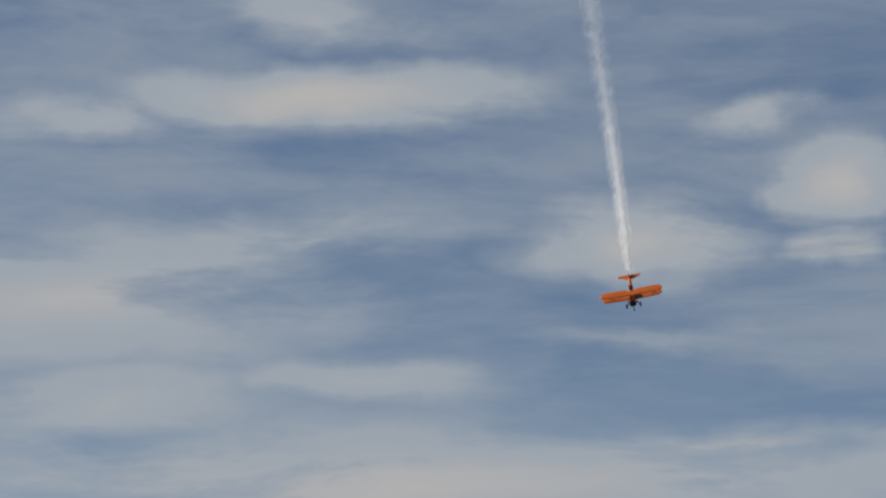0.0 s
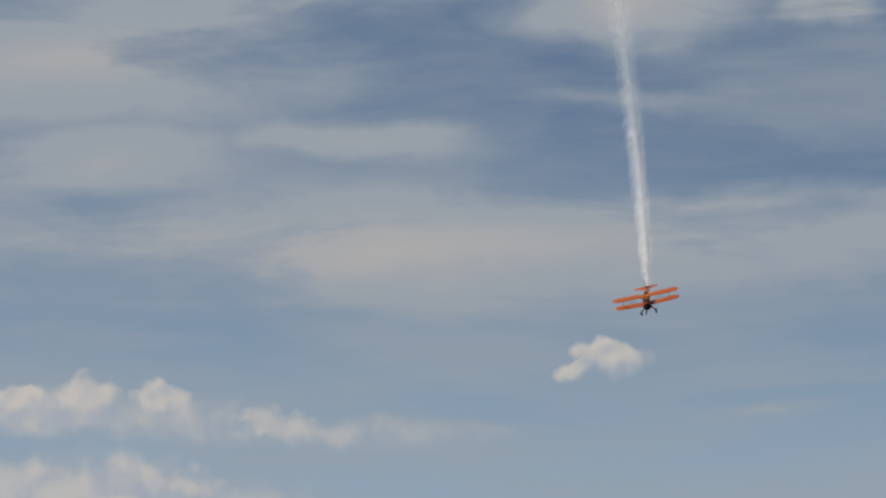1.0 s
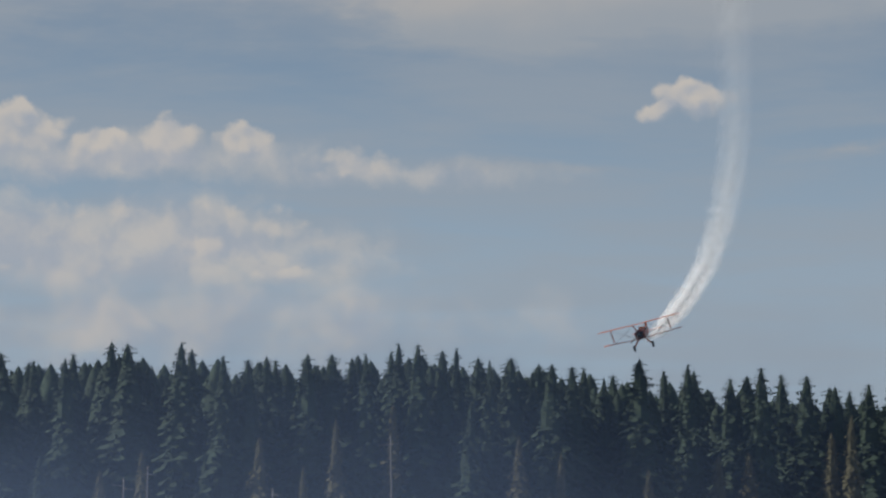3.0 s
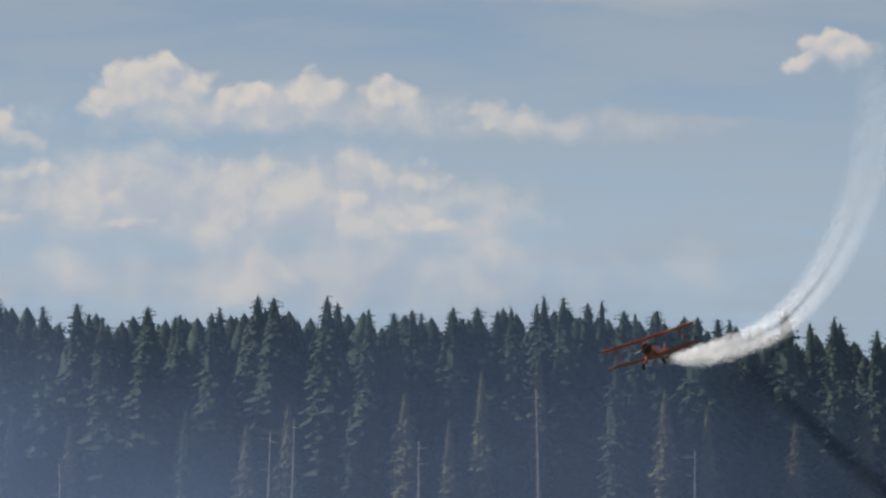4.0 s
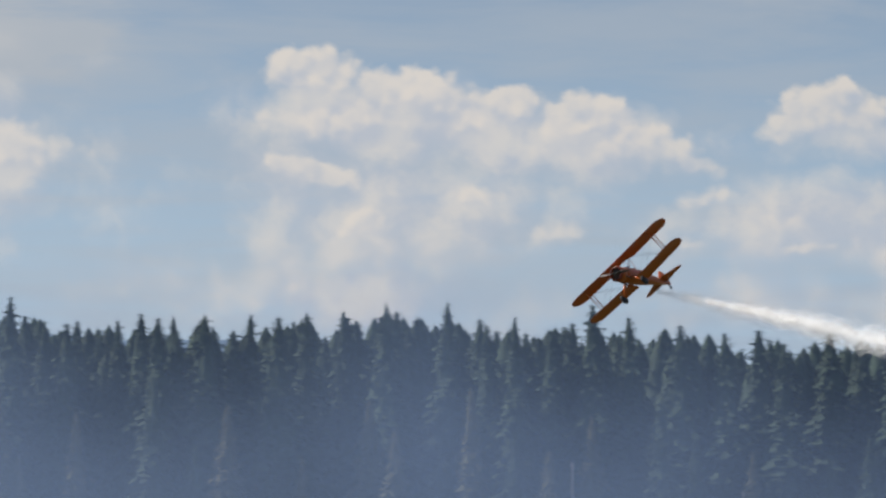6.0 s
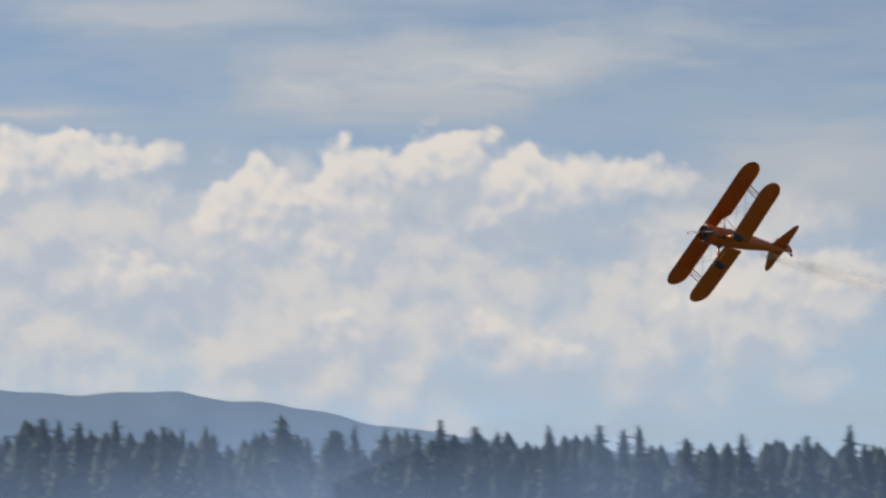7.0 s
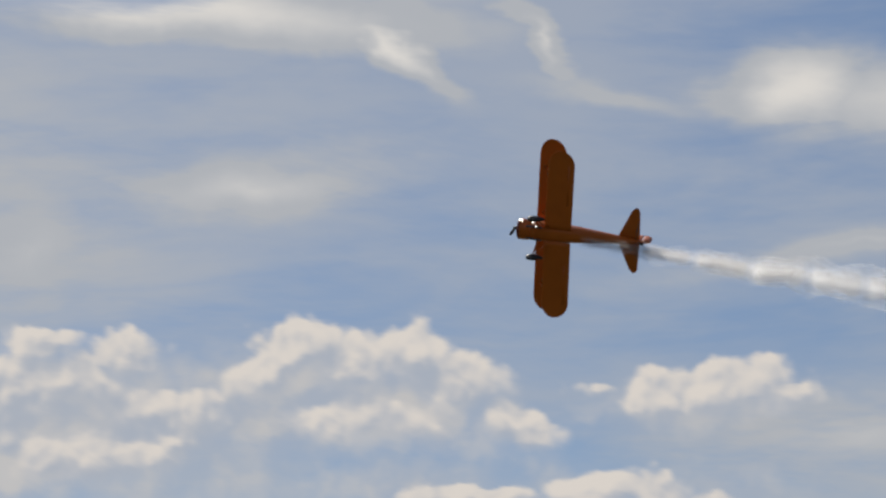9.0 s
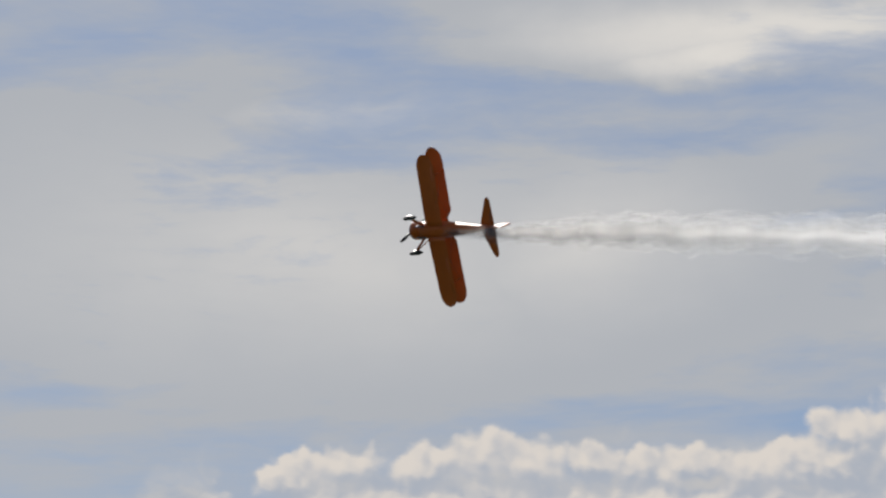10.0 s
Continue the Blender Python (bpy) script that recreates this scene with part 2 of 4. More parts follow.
    relief = calc("SUBTRACT", lump, billow(vec("ADD", Pc, (0.09, 0.17, 0.0))))
    rim = calc("SUBTRACT", heap, above)
    grain = calc("SUBTRACT", noisy(Pc, 1.3, 6.0, 0.6), 0.5)
    bulk = calc("ADD", calc("ADD", heap, calc("MULTIPLY", lump, 0.9)), calc("MULTIPLY", grain, 0.7))
    near = ramp(el, 4.0, 10.5, 0.55, 1.0)
    # crisp crowns over soft, thinning feet
    edge = ramp(rim, -0.35, 0.45, 0.95, 0.30)
    cover = calc("MULTIPLY", ramp(calc("DIVIDE", calc("ADD", bulk, 0.04), edge), 0.0, 1.0), near)
    fold = noisy(Pb, 0.8, 5.0, 0.5)
    fold_relief = calc("SUBTRACT", fold, noisy(vec("ADD", Pb, (0.2, 0.36, 0.0)), 0.8, 5.0, 0.5))
    patch = calc("ADD", calc("MULTIPLY", bank, 0.9), calc("MULTIPLY", calc("SUBTRACT", fold, 0.5), 1.1))
    haze_cover = ramp(patch, -0.05, 0.55, 0.0, 0.85)
    thinness = ramp(bulk, 0.05, 0.75, 1.0, 0.0)
    lit = calc("ADD", calc("ADD", calc("MULTIPLY", rim, 0.75), calc("MULTIPLY", relief, 1.5)),
               calc("ADD", calc("MULTIPLY", grain, 0.5), calc("MULTIPLY_ADD", thinness, 0.22, 0.26)))
    lit = ramp(lit, -0.05, 0.90)

    sky = nt.nodes.new("ShaderNodeTexSky")
    sky.sky_type, sky.sun_disc = "NISHITA", False
    sky.sun_elevation, sky.sun_rotation = radians(SUN_EL), radians(-SUN_AZ)
    sky.air_density, sky.dust_density, sky.ozone_density = 1.0, 0.6, 3.0
    clear = vec("MULTIPLY", sky.outputs[0], (SKY_GAIN * 0.90, SKY_GAIN * 0.98, SKY_GAIN * 1.09))
    clear = mix(ramp(el, 0.0, 13.0, 0.80, 0.0), clear, (0.43, 0.55, 0.69, 1))
    def tint(r, g, b):
        return (r * CLOUD_GAIN, g * CLOUD_GAIN, b * CLOUD_GAIN, 1)

    # thin cloud is brighter towards the sun
    thick = calc("MULTIPLY", ramp(veil, 0.35, 0.95), ramp(streak, 0.34, 0.52, 0.5, 1.0))
    toward = ramp(az, 0.0, 60.0)
    c = mix(cirrus, clear, mix(thick, mix(toward, tint(0.36, 0.405, 0.46), tint(0.455, 0.475, 0.51)), mix(toward, tint(0.49, 0.48, 0.475), tint(0.76, 0.73, 0.69))))
    c = mix(haze_cover, c, mix(ramp(fold_relief, -0.14, 0.16), tint(0.43, 0.465, 0.53), tint(0.60, 0.575, 0.55)))
    c = mix(cover, c, mix(lit, tint(0.43, 0.465, 0.53), mix(toward, tint(0.68, 0.62, 0.555), tint(0.74, 0.685, 0.63))))
    out = nt.nodes.new("ShaderNodeBackground")
    link(c, out.inputs[0])
    out.inputs[1].default_value = 1.0
    end = nt.nodes.new("ShaderNodeOutputWorld")
    link(out.outputs[0], end.inputs[0])


build_world()
sun_data = bpy.data.lights.new("sun", "SUN")
sun_data.energy, sun_data.angle, sun_data.color = 4.8, radians(0.6), (1.0, 0.94, 0.86)
sun = new("sun", sun_data)
sun.matrix_world = look((0, 0, 0), (math.sin(radians(SUN_AZ)) * math.cos(radians(SUN_EL)),
                                    -math.cos(radians(SUN_AZ)) * math.cos(radians(SUN_EL)), -math.sin(radians(SUN_EL))))


# ---- materials ----
def material(name, colour, rough=0.6, metal=0.0, vary=0.2, scale=4.0, bump=0.0, fine=30.0, translucent=0.0):
    """A surface with two scales of variation in its colour, and a fine relief."""
    m = bpy.data.materials.new(name)
    m.use_nodes = True
    nt = m.node_tree
    b = nt.nodes["Principled BSDF"]
    tc = nt.nodes.new("ShaderNodeTexCoord")
    n1, n2 = nt.nodes.new("ShaderNodeTexNoise"), nt.nodes.new("ShaderNodeTexNoise")
    for n, s in ((n1, scale), (n2, fine)):
        nt.links.new(tc.outputs["Object"], n.inputs["Vector"])
        n.inputs["Scale"].default_value, n.inputs["Detail"].default_value = s, 4.0
    add = nt.nodes.new("ShaderNodeMath")
    add.operation = "MULTIPLY_ADD"
    nt.links.new(n2.outputs["Fac"], add.inputs[0])
    add.inputs[1].default_value = 0.5
    nt.links.new(n1.outputs["Fac"], add.inputs[2])
    mr = nt.nodes.new("ShaderNodeMapRange")
    nt.links.new(add.outputs[0], mr.inputs[0])
    mr.inputs[1].default_value, mr.inputs[2].default_value = 0.45, 1.05
    mx = nt.nodes.new("ShaderNodeMix")
    mx.data_type = "RGBA"
    nt.links.new(mr.outputs[0], mx.inputs[0])
    mx.inputs[6].default_value = (*[c * (1 - vary) for c in colour], 1)
    mx.inputs[7].default_value = (*[min(1, c * (1 + vary)) for c in colour], 1)
    nt.links.new(mx.outputs[2], b.inputs["Base Color"])
    b.inputs["Roughness"].default_value, b.inputs["Metallic"].default_value = rough, metal
    b.inputs["Specular IOR Level"].default_value = 0.3
    if bump:
        bp = nt.nodes.new("ShaderNodeBump")
        bp.inputs["Strength"].default_value, bp.inputs["Distance"].default_value = bump, 0.02
        nt.links.new(n2.outputs["Fac"], bp.inputs["Height"])
        nt.links.new(bp.outputs[0], b.inputs["Normal"])
    if translucent:
        tr = nt.nodes.new("ShaderNodeBsdfTranslucent")
        nt.links.new(mx.outputs[2], tr.inputs["Color"])
        ms = nt.nodes.new("ShaderNodeMixShader")
        ms.inputs[0].default_value = translucent
        nt.links.new(b.outputs[0], ms.inputs[1])
        nt.links.new(tr.outputs[0], ms.inputs[2])
        nt.links.new(ms.outputs[0], nt.nodes["Material Output"].inputs["Surface"])
    return m


FABRIC = material("doped_fabric", (0.42, 0.092, 0.011), 0.36, 0.0, 0.10, 1.2, 0.05, 18.0)
PAINT = material("orange_enamel", (0.42, 0.092, 0.011), 0.28, 0.0, 0.08, 1.5)
TRIM = material("dark_red_trim", (0.16, 0.03, 0.02), 0.4)
STEEL = material("dark_steel", (0.10, 0.10, 0.11), 0.35, 0.8)
BLADE = material("dark_blade_paint", (0.045, 0.045, 0.05), 0.5)
RUBBER = material("black_rubber", (0.025, 0.025, 0.027), 0.75)
BLACK = material("black_paint", (0.02, 0.02, 0.022), 0.35)
LEATHER = material("worn_leather", (0.07, 0.035, 0.02), 0.6)
NEEDLES = material("spruce_needles", (0.030, 0.050, 0.030), 0.85, 0.0, 0.5, 0.25, 0.0, 2.5)
OLIVE = material("larch_needles", (0.085, 0.080, 0.042), 0.85, 0.0, 0.5, 0.25, 0.0, 2.5)
BARK = material("grey_bark", (0.17, 0.14, 0.12), 0.9, 0.0, 0.35, 1.0, 0.4, 8.0)
PALE = material("pale_bark", (0.27, 0.24, 0.21), 0.85, 0.0, 0.35, 0.8, 0.3, 8.0)
GRASS = material("dry_grass", (0.06, 0.075, 0.03), 0.95, 0.0, 0.4, 0.02, 0.3, 1.5)


def glass():
    m = bpy.data.materials.new("windshield_glass")
    m.use_nodes = True
    b = m.node_tree.nodes["Principled BSDF"]
    b.inputs["Transmission Weight"].default_value, b.inputs["Roughness"].default_value = 1.0, 0.03
    b.inputs["IOR"].default_value = 1.15
    return m


GLASS = glass()


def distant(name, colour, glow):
    """Far hills: dull forest, with some kilometres of blue air light added as emission."""
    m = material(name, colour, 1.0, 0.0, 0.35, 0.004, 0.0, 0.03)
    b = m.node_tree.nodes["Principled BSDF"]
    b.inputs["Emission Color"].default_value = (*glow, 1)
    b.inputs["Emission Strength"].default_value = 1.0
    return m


# the second colour glows in place of the haze before the ridge
HILL = distant("far_hill_haze_glow", (0.03, 0.045, 0.045), (0.064, 0.102, 0.176))


def smoke(name, colour, strength, size, ragged=1.5):
    """Thin smoke: clear where it is thin, scattering light both ways where it is thick."""
    m = bpy.data.materials.new(name)
    m.use_nodes = True
    nt = m.node_tree
    nt.nodes.clear()

    def calc(op, a, b=0.5, c=0.0, clamp=False):
        n = nt.nodes.new("ShaderNodeMath")
        n.operation, n.use_clamp = op, clamp
        for i, v in enumerate((a, b, c)):
            if isinstance(v, (int, float)):
                n.inputs[i].default_value = v
            else:
                nt.links.new(v, n.inputs[i])
        return n.outputs[0]

    tc = nt.nodes.new("ShaderNodeTexCoord")
    uvn = nt.nodes.new("ShaderNodeUVMap")
    uvn.uv_map = "shape"
    sp = nt.nodes.new("ShaderNodeSeparateXYZ")
    nt.links.new(uvn.outputs[0], sp.inputs[0])
    ag = nt.nodes.new("ShaderNodeUVMap")
    ag.uv_map = "age"
    sa = nt.nodes.new("ShaderNodeSeparateXYZ")
    nt.links.new(ag.outputs[0], sa.inputs[0])
    run = nt.nodes.new("ShaderNodeCombineXYZ")
    nt.links.new(sa.outputs[1], run.inputs[1])
    off = nt.nodes.new("ShaderNodeVectorMath")
    off.operation = "ADD"
    nt.links.new(run.outputs[0], off.inputs[0])
    nt.links.new(tc.outputs["Object"], off.inputs[1])
    n = nt.nodes.new("ShaderNodeTexNoise")
    nt.links.new(off.outputs[0], n.inputs["Vector"])
    n.inputs["Scale"].default_value, n.inputs["Detail"].default_value, n.inputs["Roughness"].default_value = size, 4.0, 0.5
    across = calc("SUBTRACT", 1.0, calc("ABSOLUTE", sp.outputs[0]))
    ends = calc("SUBTRACT", 1.0, calc("ABSOLUTE", sp.outputs[1]))
    body = calc("MULTIPLY_ADD", calc("SUBTRACT", n.outputs["Fac"], 0.5), ragged, across)
    mr = nt.nodes.new("ShaderNodeMapRange")
    mr.interpolation_type = "SMOOTHSTEP"
    nt.links.new(body, mr.inputs[0])
    mr.inputs[1].default_value, mr.inputs[2].default_value = -0.08, 0.85
    a = calc("MULTIPLY", mr.outputs[0], calc("MULTIPLY", ends, 2.8, clamp=True))
    a = calc("MULTIPLY", a, calc("MULTIPLY", across, 5.0, clamp=True))
    a = calc("MULTIPLY", a, calc("MULTIPLY", sa.outputs[0], strength), clamp=True)
    # fine droplets scatter alike whichever way a sheet faces
    d, t = nt.nodes.new("ShaderNodeBsdfDiffuse"), nt.nodes.new("ShaderNodeBsdfTranslucent")
    both = nt.nodes.new("ShaderNodeAddShader")
    for i, (q, sign) in enumerate(((d, 1), (t, -1))):
        q.inputs["Color"].default_value = (*[c * 0.50 for c in colour], 1)
        face = nt.nodes.new("ShaderNodeCombineXYZ")
        for axis, value in enumerate((-0.45, -0.25, 0.86)):
            face.inputs[axis].default_value = sign * value
        nt.links.new(face.outputs[0], q.inputs["Normal"])
        nt.links.new(q.outputs[0], both.inputs[i])
    clear = nt.nodes.new("ShaderNodeBsdfTransparent")
    ms = nt.nodes.new("ShaderNodeMixShader")
    nt.links.new(a, ms.inputs[0])
    nt.links.new(clear.outputs[0], ms.inputs[1])
    nt.links.new(both.outputs[0], ms.inputs[2])
    end = nt.nodes.new("ShaderNodeOutputMaterial")
    nt.links.new(ms.outputs[0], end.inputs[0])
    return m


TRAIL = smoke("white_oil_smoke", (0.96, 0.975, 0.99), 1.0, 0.7, 1.3)
EXHAUST = smoke("brown_exhaust_smoke", (0.46, 0.41, 0.36), 1.0, 0.9, 1.8)
# old smoke and air haze together, the haze's blue put into the colour
DRIFT = smoke("blue_smoke_haze", (0.31, 0.45, 0.74), 1.0, 0.022, 1.2)


# ---- mesh helpers ----
def part(name, bm, mat, parent=None, label="", smooth=True):
    me = bpy.data.meshes.new(name)
    if smooth:
        for f in bm.faces:
            f.smooth = True
    bm.to_mesh(me)
    bm.free()
    me.materials.append(mat)
    ob = new(name, me)
    if parent is not None:
        ob.parent = parent
    return tagged(ob, label)


def loft(rings, close_ends=True):
    """Skin over rings of equally many points."""
    bm = bmesh.new()
    made = [[bm.verts.new(p) for p in ring] for ring in rings]
    n = len(rings[0])
    for a, b in zip(made, made[1:]):
        for i in range(n):
            bm.faces.new((a[i], a[(i + 1) % n], b[(i + 1) % n], b[i]))
    if close_ends:
        bm.faces.new(made[0][::-1])
        bm.faces.new(made[-1])
    bmesh.ops.recalc_face_normals(bm, faces=bm.faces)
    return bm


def rod(bm, a, b, r0, r1=None, n=8, flat=1.0):
    """A rod from a to b, flattened sideways where it is streamlined."""
    a, b = Vector(a), Vector(b)
    r1 = r0 if r1 is None else r1
    q = (b - a).to_track_quat("Z", "Y")
    rings = []
    for p, r in ((a, r0), (b, r1)):
        rings.append([bm.verts.new(p + q @ Vector((r * flat * math.cos(k * math.tau / n), r * math.sin(k * math.tau / n), 0))) for k in range(n)])
    for i in range(n):
        bm.faces.new((rings[0][i], rings[0][(i + 1) % n], rings[1][(i + 1) % n], rings[1][i]))
    bm.faces.new(rings[0][::-1])
    bm.faces.new(rings[1])
    return bm


def turned(profile, axis_y=True, n=24):
    """A body turned about y from (y, radius) pairs."""
    return loft([[(r * math.cos(k * math.tau / n), y, r * math.sin(k * math.tau / n)) for k in range(n)] for y, r in profile])


def foil_ring(x, y_mid, z, chord, thick, n=9):
    """One wing section, across the span at x."""
    top, low = [], []
    for i in range(n + 1):
        s = (1 - math.cos(math.pi * i / n)) / 2
        h = thick * 2.6 * (0.2969 * math.sqrt(s) - 0.126 * s - 0.3516 * s * s + 0.2843 * s ** 3 - 0.1036 * s ** 4)
        y = y_mid + chord * (0.5 - s)
        top.append((x, y, z + h * 1.25 + 0.035 * chord * 4 * s * (1 - s)))
        low.append((x, y, z - h * 0.65 + 0.035 * chord * 4 * s * (1 - s)))
    return top + low[-2:0:-1]


def wing(x0, x1, y_mid, z0, z1, chord, thick, tip=0.8, steps=14, tip_start=False, notch=0.0):
    """A fabric wing from x0 to x1 with round tips; notch: a cut-out of the trailing edge at midspan."""
    rings = []
    span = abs(x1 - x0)
    for i in range(steps * 2 + 1):
        u = i / (steps * 2)
        if tip_start:
            u = (1 - math.cos(math.pi * u)) / 2
        else:
            u = math.sin(math.pi / 2 * u)
        x = x0 + (x1 - x0) * u
        left = span * (1 - u) if not tip_start else span * min(u, 1 - u)
        k = 1.0 if left > tip else math.sqrt(max(0.0, 1 - (1 - left / tip) ** 2))
        k = max(k, 0.06)
        c, ym = chord * k, y_mid + chord * 0.06 * (1 - k)
        if notch and abs(x) < 0.9:
            cut = notch * (1 - (abs(x) / 0.9) ** 4)
            c, ym = c - cut, ym + cut / 2
        z = z0 + (z1 - z0) * (abs(x) / max(abs(x0), abs(x1)))
        rings.append(foil_ring(x, ym, z, c, thick * (0.35 + 0.65 * k)))
    return loft(rings)


# ---- the place ----
def build_ground():
    bm = bmesh.new()
    bmesh.ops.create_grid(bm, x_segments=60, y_segments=60, size=4800)
    for v in bm.verts:
        d = v.co.length
        v.co.z = -0.2 + (0.25 * noise.noise(v.co * 0.01) if d < 900 else 0)
    tagged(part("ground", bm, GRASS), "dry green grass airfield reaching to the forest", "ground", kind="structure")


build_ground()


def build_hill():
    """A wooded ridge some kilometres behind the forest."""
    bm = bmesh.new()
    shape = ((10, 3.4), (15, 3.55), (17.9, 3.68), (21, 3.82), (23.2, 4.15), (25, 4.50), (26.8, 4.68), (28.6, 4.64), (30.5, 4.76), (33, 4.7), (37, 4.4), (42, 3.8), (50, 2.6))
    far, cols = 4200.0, []
    for i in range(161):
        a = 10 + 40 * i / 160
        e = float(np.interp(a, [s[0] for s in shape], [s[1] for s in shape]))
        top = far * math.tan(radians(e)) + 5 * noise.noise((a * 1.3, 0, 0)) + 2.5 * noise.noise((a * 6, 3, 0))
        cols.append([bm.verts.new((-math.sin(radians(a)) * d, math.cos(radians(a)) * d, z)) for d, z in
                     ((far - 900, -5), (far - 500, top * 0.5), (far - 150, top * 0.86), (far, top), (far + 250, top * 0.7), (far + 500, -5))])
    for p, q in zip(cols, cols[1:]):
        for k in range(5):
            bm.faces.new((p[k], q[k], q[k + 1], p[k + 1]))
    bmesh.ops.recalc_face_normals(bm, faces=bm.faces)
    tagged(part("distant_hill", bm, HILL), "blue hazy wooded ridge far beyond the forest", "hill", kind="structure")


build_hill()

TOPS_RIGHT = [
    (-11.48, 2.91), (-10.87, 2.96), (-10.52, 3.09), (-10.17, 3.09), (-9.65, 3.05), (-9.21, 3.23), (-8.82, 3.25),
    (-8.51, 3.36), (-8.03, 3.19), (-7.37, 3.41), (-6.62, 3.5), (-5.75, 3.36), (-5.25, 3.42), (-5.05, 3.43),
    (-4.62, 3.52), (-4.28, 3.48), (-3.76, 3.68), (-3.54, 3.64), (-3.16, 3.73), (-2.86, 3.75), (-2.35, 3.58),
    (-2.13, 3.52), (-1.82, 3.58), (-1.44, 3.58), (-0.94, 3.48), (-0.8, 3.54), (-0.51, 3.49), (-0.12, 3.54),
]
TOPS_MID = [
    (0.37, 3.65), (0.53, 3.76), (1.05, 3.41), (1.36, 3.73), (1.61, 3.76), (2.33, 3.49), (2.82, 3.45),
    (3.32, 3.58), (4.03, 3.4), (4.42, 3.62), (4.95, 3.57), (5.64, 3.7), (6.44, 3.83), (7, 4.02),
    (7.32, 3.74), (7.64, 3.61), (8.22, 3.83), (8.66, 3.7), (9.27, 4.05), (10.07, 3.92), (10.23, 4.05),
    (10.83, 3.83), (11.47, 3.9), (11.91, 3.83), (12.35, 3.87), (12.93, 3.66), (13.06, 3.86), (13.49, 3.62),
]
TOPS_LEFT = [
    (13.55, 3.83), (13.79, 3.8), (14.05, 3.87), (14.41, 3.76), (15.2, 3.72), (16.08, 4.12), (16.74, 3.97),
    (17.75, 4), (18.72, 3.74), (19.34, 4.13), (19.96, 4.15), (20.75, 4.14), (21.55, 4.05), (21.9, 4.13),
    (22.45, 4.24), (22.82, 4.04), (23.31, 4.09), (23.79, 4.13), (24.1, 4.08), (24.93, 4.3), (25.32, 4.03),
    (26.11, 4.12), (26.76, 4.12), (27.51, 4.21), (28.38, 4.2), (28.64, 4.24), (30, 4.56), (31.09, 4.44),
    (31.92, 4.41), (32.79, 4.49), (33.48, 4.31),
]

def conifer_crown(seed, height, radius, bare, full=True):
    """Whorls of drooping, ragged boughs from the bare trunk to a pointed top, round a dense core."""
    rnd = random.Random(seed)
    verts, faces = [], []
    z = height * bare

    def reach_at(u):
        wide = min(radius * 1.45 * (1 - u) ** 0.66, radius * (1 - 0.25 * (0.5 - u)) if u < 0.5 else radius)
        return (0.05 + wide) * (1 if u > 0.12 else 0.55 + 3.75 * u) * (1 + 0.25 * noise.noise((u * 9, seed * 3.7, 0)))

    while z < height * 0.985:
        u = (z / height - bare) / (1 - bare)
        reach = reach_at(u)
        count = (12 if u < 0.6 else 8) if full else 6
        turn = rnd.uniform(0, math.tau)
        for k in range(count):
            if rnd.random() < 0.08:
                continue
            a = turn + k * math.tau / count + rnd.uniform(-0.3, 0.3)
            r = max(0.16, reach * rnd.uniform(0.5, 1.25))
            droop = rnd.uniform(0.20, 0.55) * r + (0.0 if u < 0.85 else -0.35 * r)
            ca, sa = math.cos(a), math.sin(a)
            z0 = z + rnd.uniform(-0.25, 0.25)
            width = max(0.13, 0.29 * r) * rnd.uniform(0.8, 1.25)
            steps = 3 if r > 0.7 else 2
            spine = [(r * s / steps, z0 - droop * (s / steps) ** 1.3 + 0.10 * r * math.sin(s / steps * math.pi)) for s in range(steps + 1)]
            for s in range(steps):
                (d0, h0), (d1, h1) = spine[s], spine[s + 1]
                for side in (-1, 1):
                    w = width * (1.0 - 0.6 * s / steps) * rnd.uniform(0.7, 1.2)
                    dm = d0 + (d1 - d0) * 0.75
                    lift = rnd.uniform(-0.45, -0.1) * w
                    b = len(verts)
                    verts.extend(((ca * d0, sa * d0, h0), (ca * d1, sa * d1, h1),
                                  (ca * dm - sa * side * w, sa * dm + ca * side * w, (h0 + h1) / 2 + lift),
                                  (ca * (d0 + dm) / 2 - sa * side * w * 0.35, sa * (d0 + dm) / 2 + ca * side * w * 0.35, (h0 + h1) / 2 - w * rnd.uniform(0.6, 1.2))))
                    faces.extend(((b, b + 1, b + 2), (b, b + 3, b + 1)))
        z += (0.36 + 0.22 * (1 - u)) * rnd.uniform(0.75, 1.2) * (1 if full else 2)
    # the dense inner needles: a lumpy core
    rings, n = 26, 8
    b = len(verts)
    for i in range(rings):
        u = i / (rings - 1)
        for k in range(n):
            r = reach_at(min(u, 0.999)) * (0.6 if full else 0.8) * (1 + 0.5 * noise.noise((i * 0.9, k * 1.7, seed)))
            verts.append((r * math.cos(k * math.tau / n), r * math.sin(k * math.tau / n), height * (bare + (0.985 - bare) * u) - 0.5 * r))
    for i in range(rings - 1):
        for k in range(n):
            p, q = b + i * n + k, b + i * n + (k + 1) % n
            faces.extend(((p, q, q + n), (p, q + n, p + n)))
    # leading shoot
    b = len(verts)
    verts.extend(((-0.08, 0, height * 0.95), (0.08, 0, height * 0.95), (0, 0.08, height * 0.95), (0, 0, height * 1.0)))
    faces.extend(((b, b + 1, b + 3), (b + 1, b + 2, b + 3), (b + 2, b, b + 3)))
    me = bpy.data.meshes.new("crown")
    me.from_pydata(verts, [], faces)
    return me


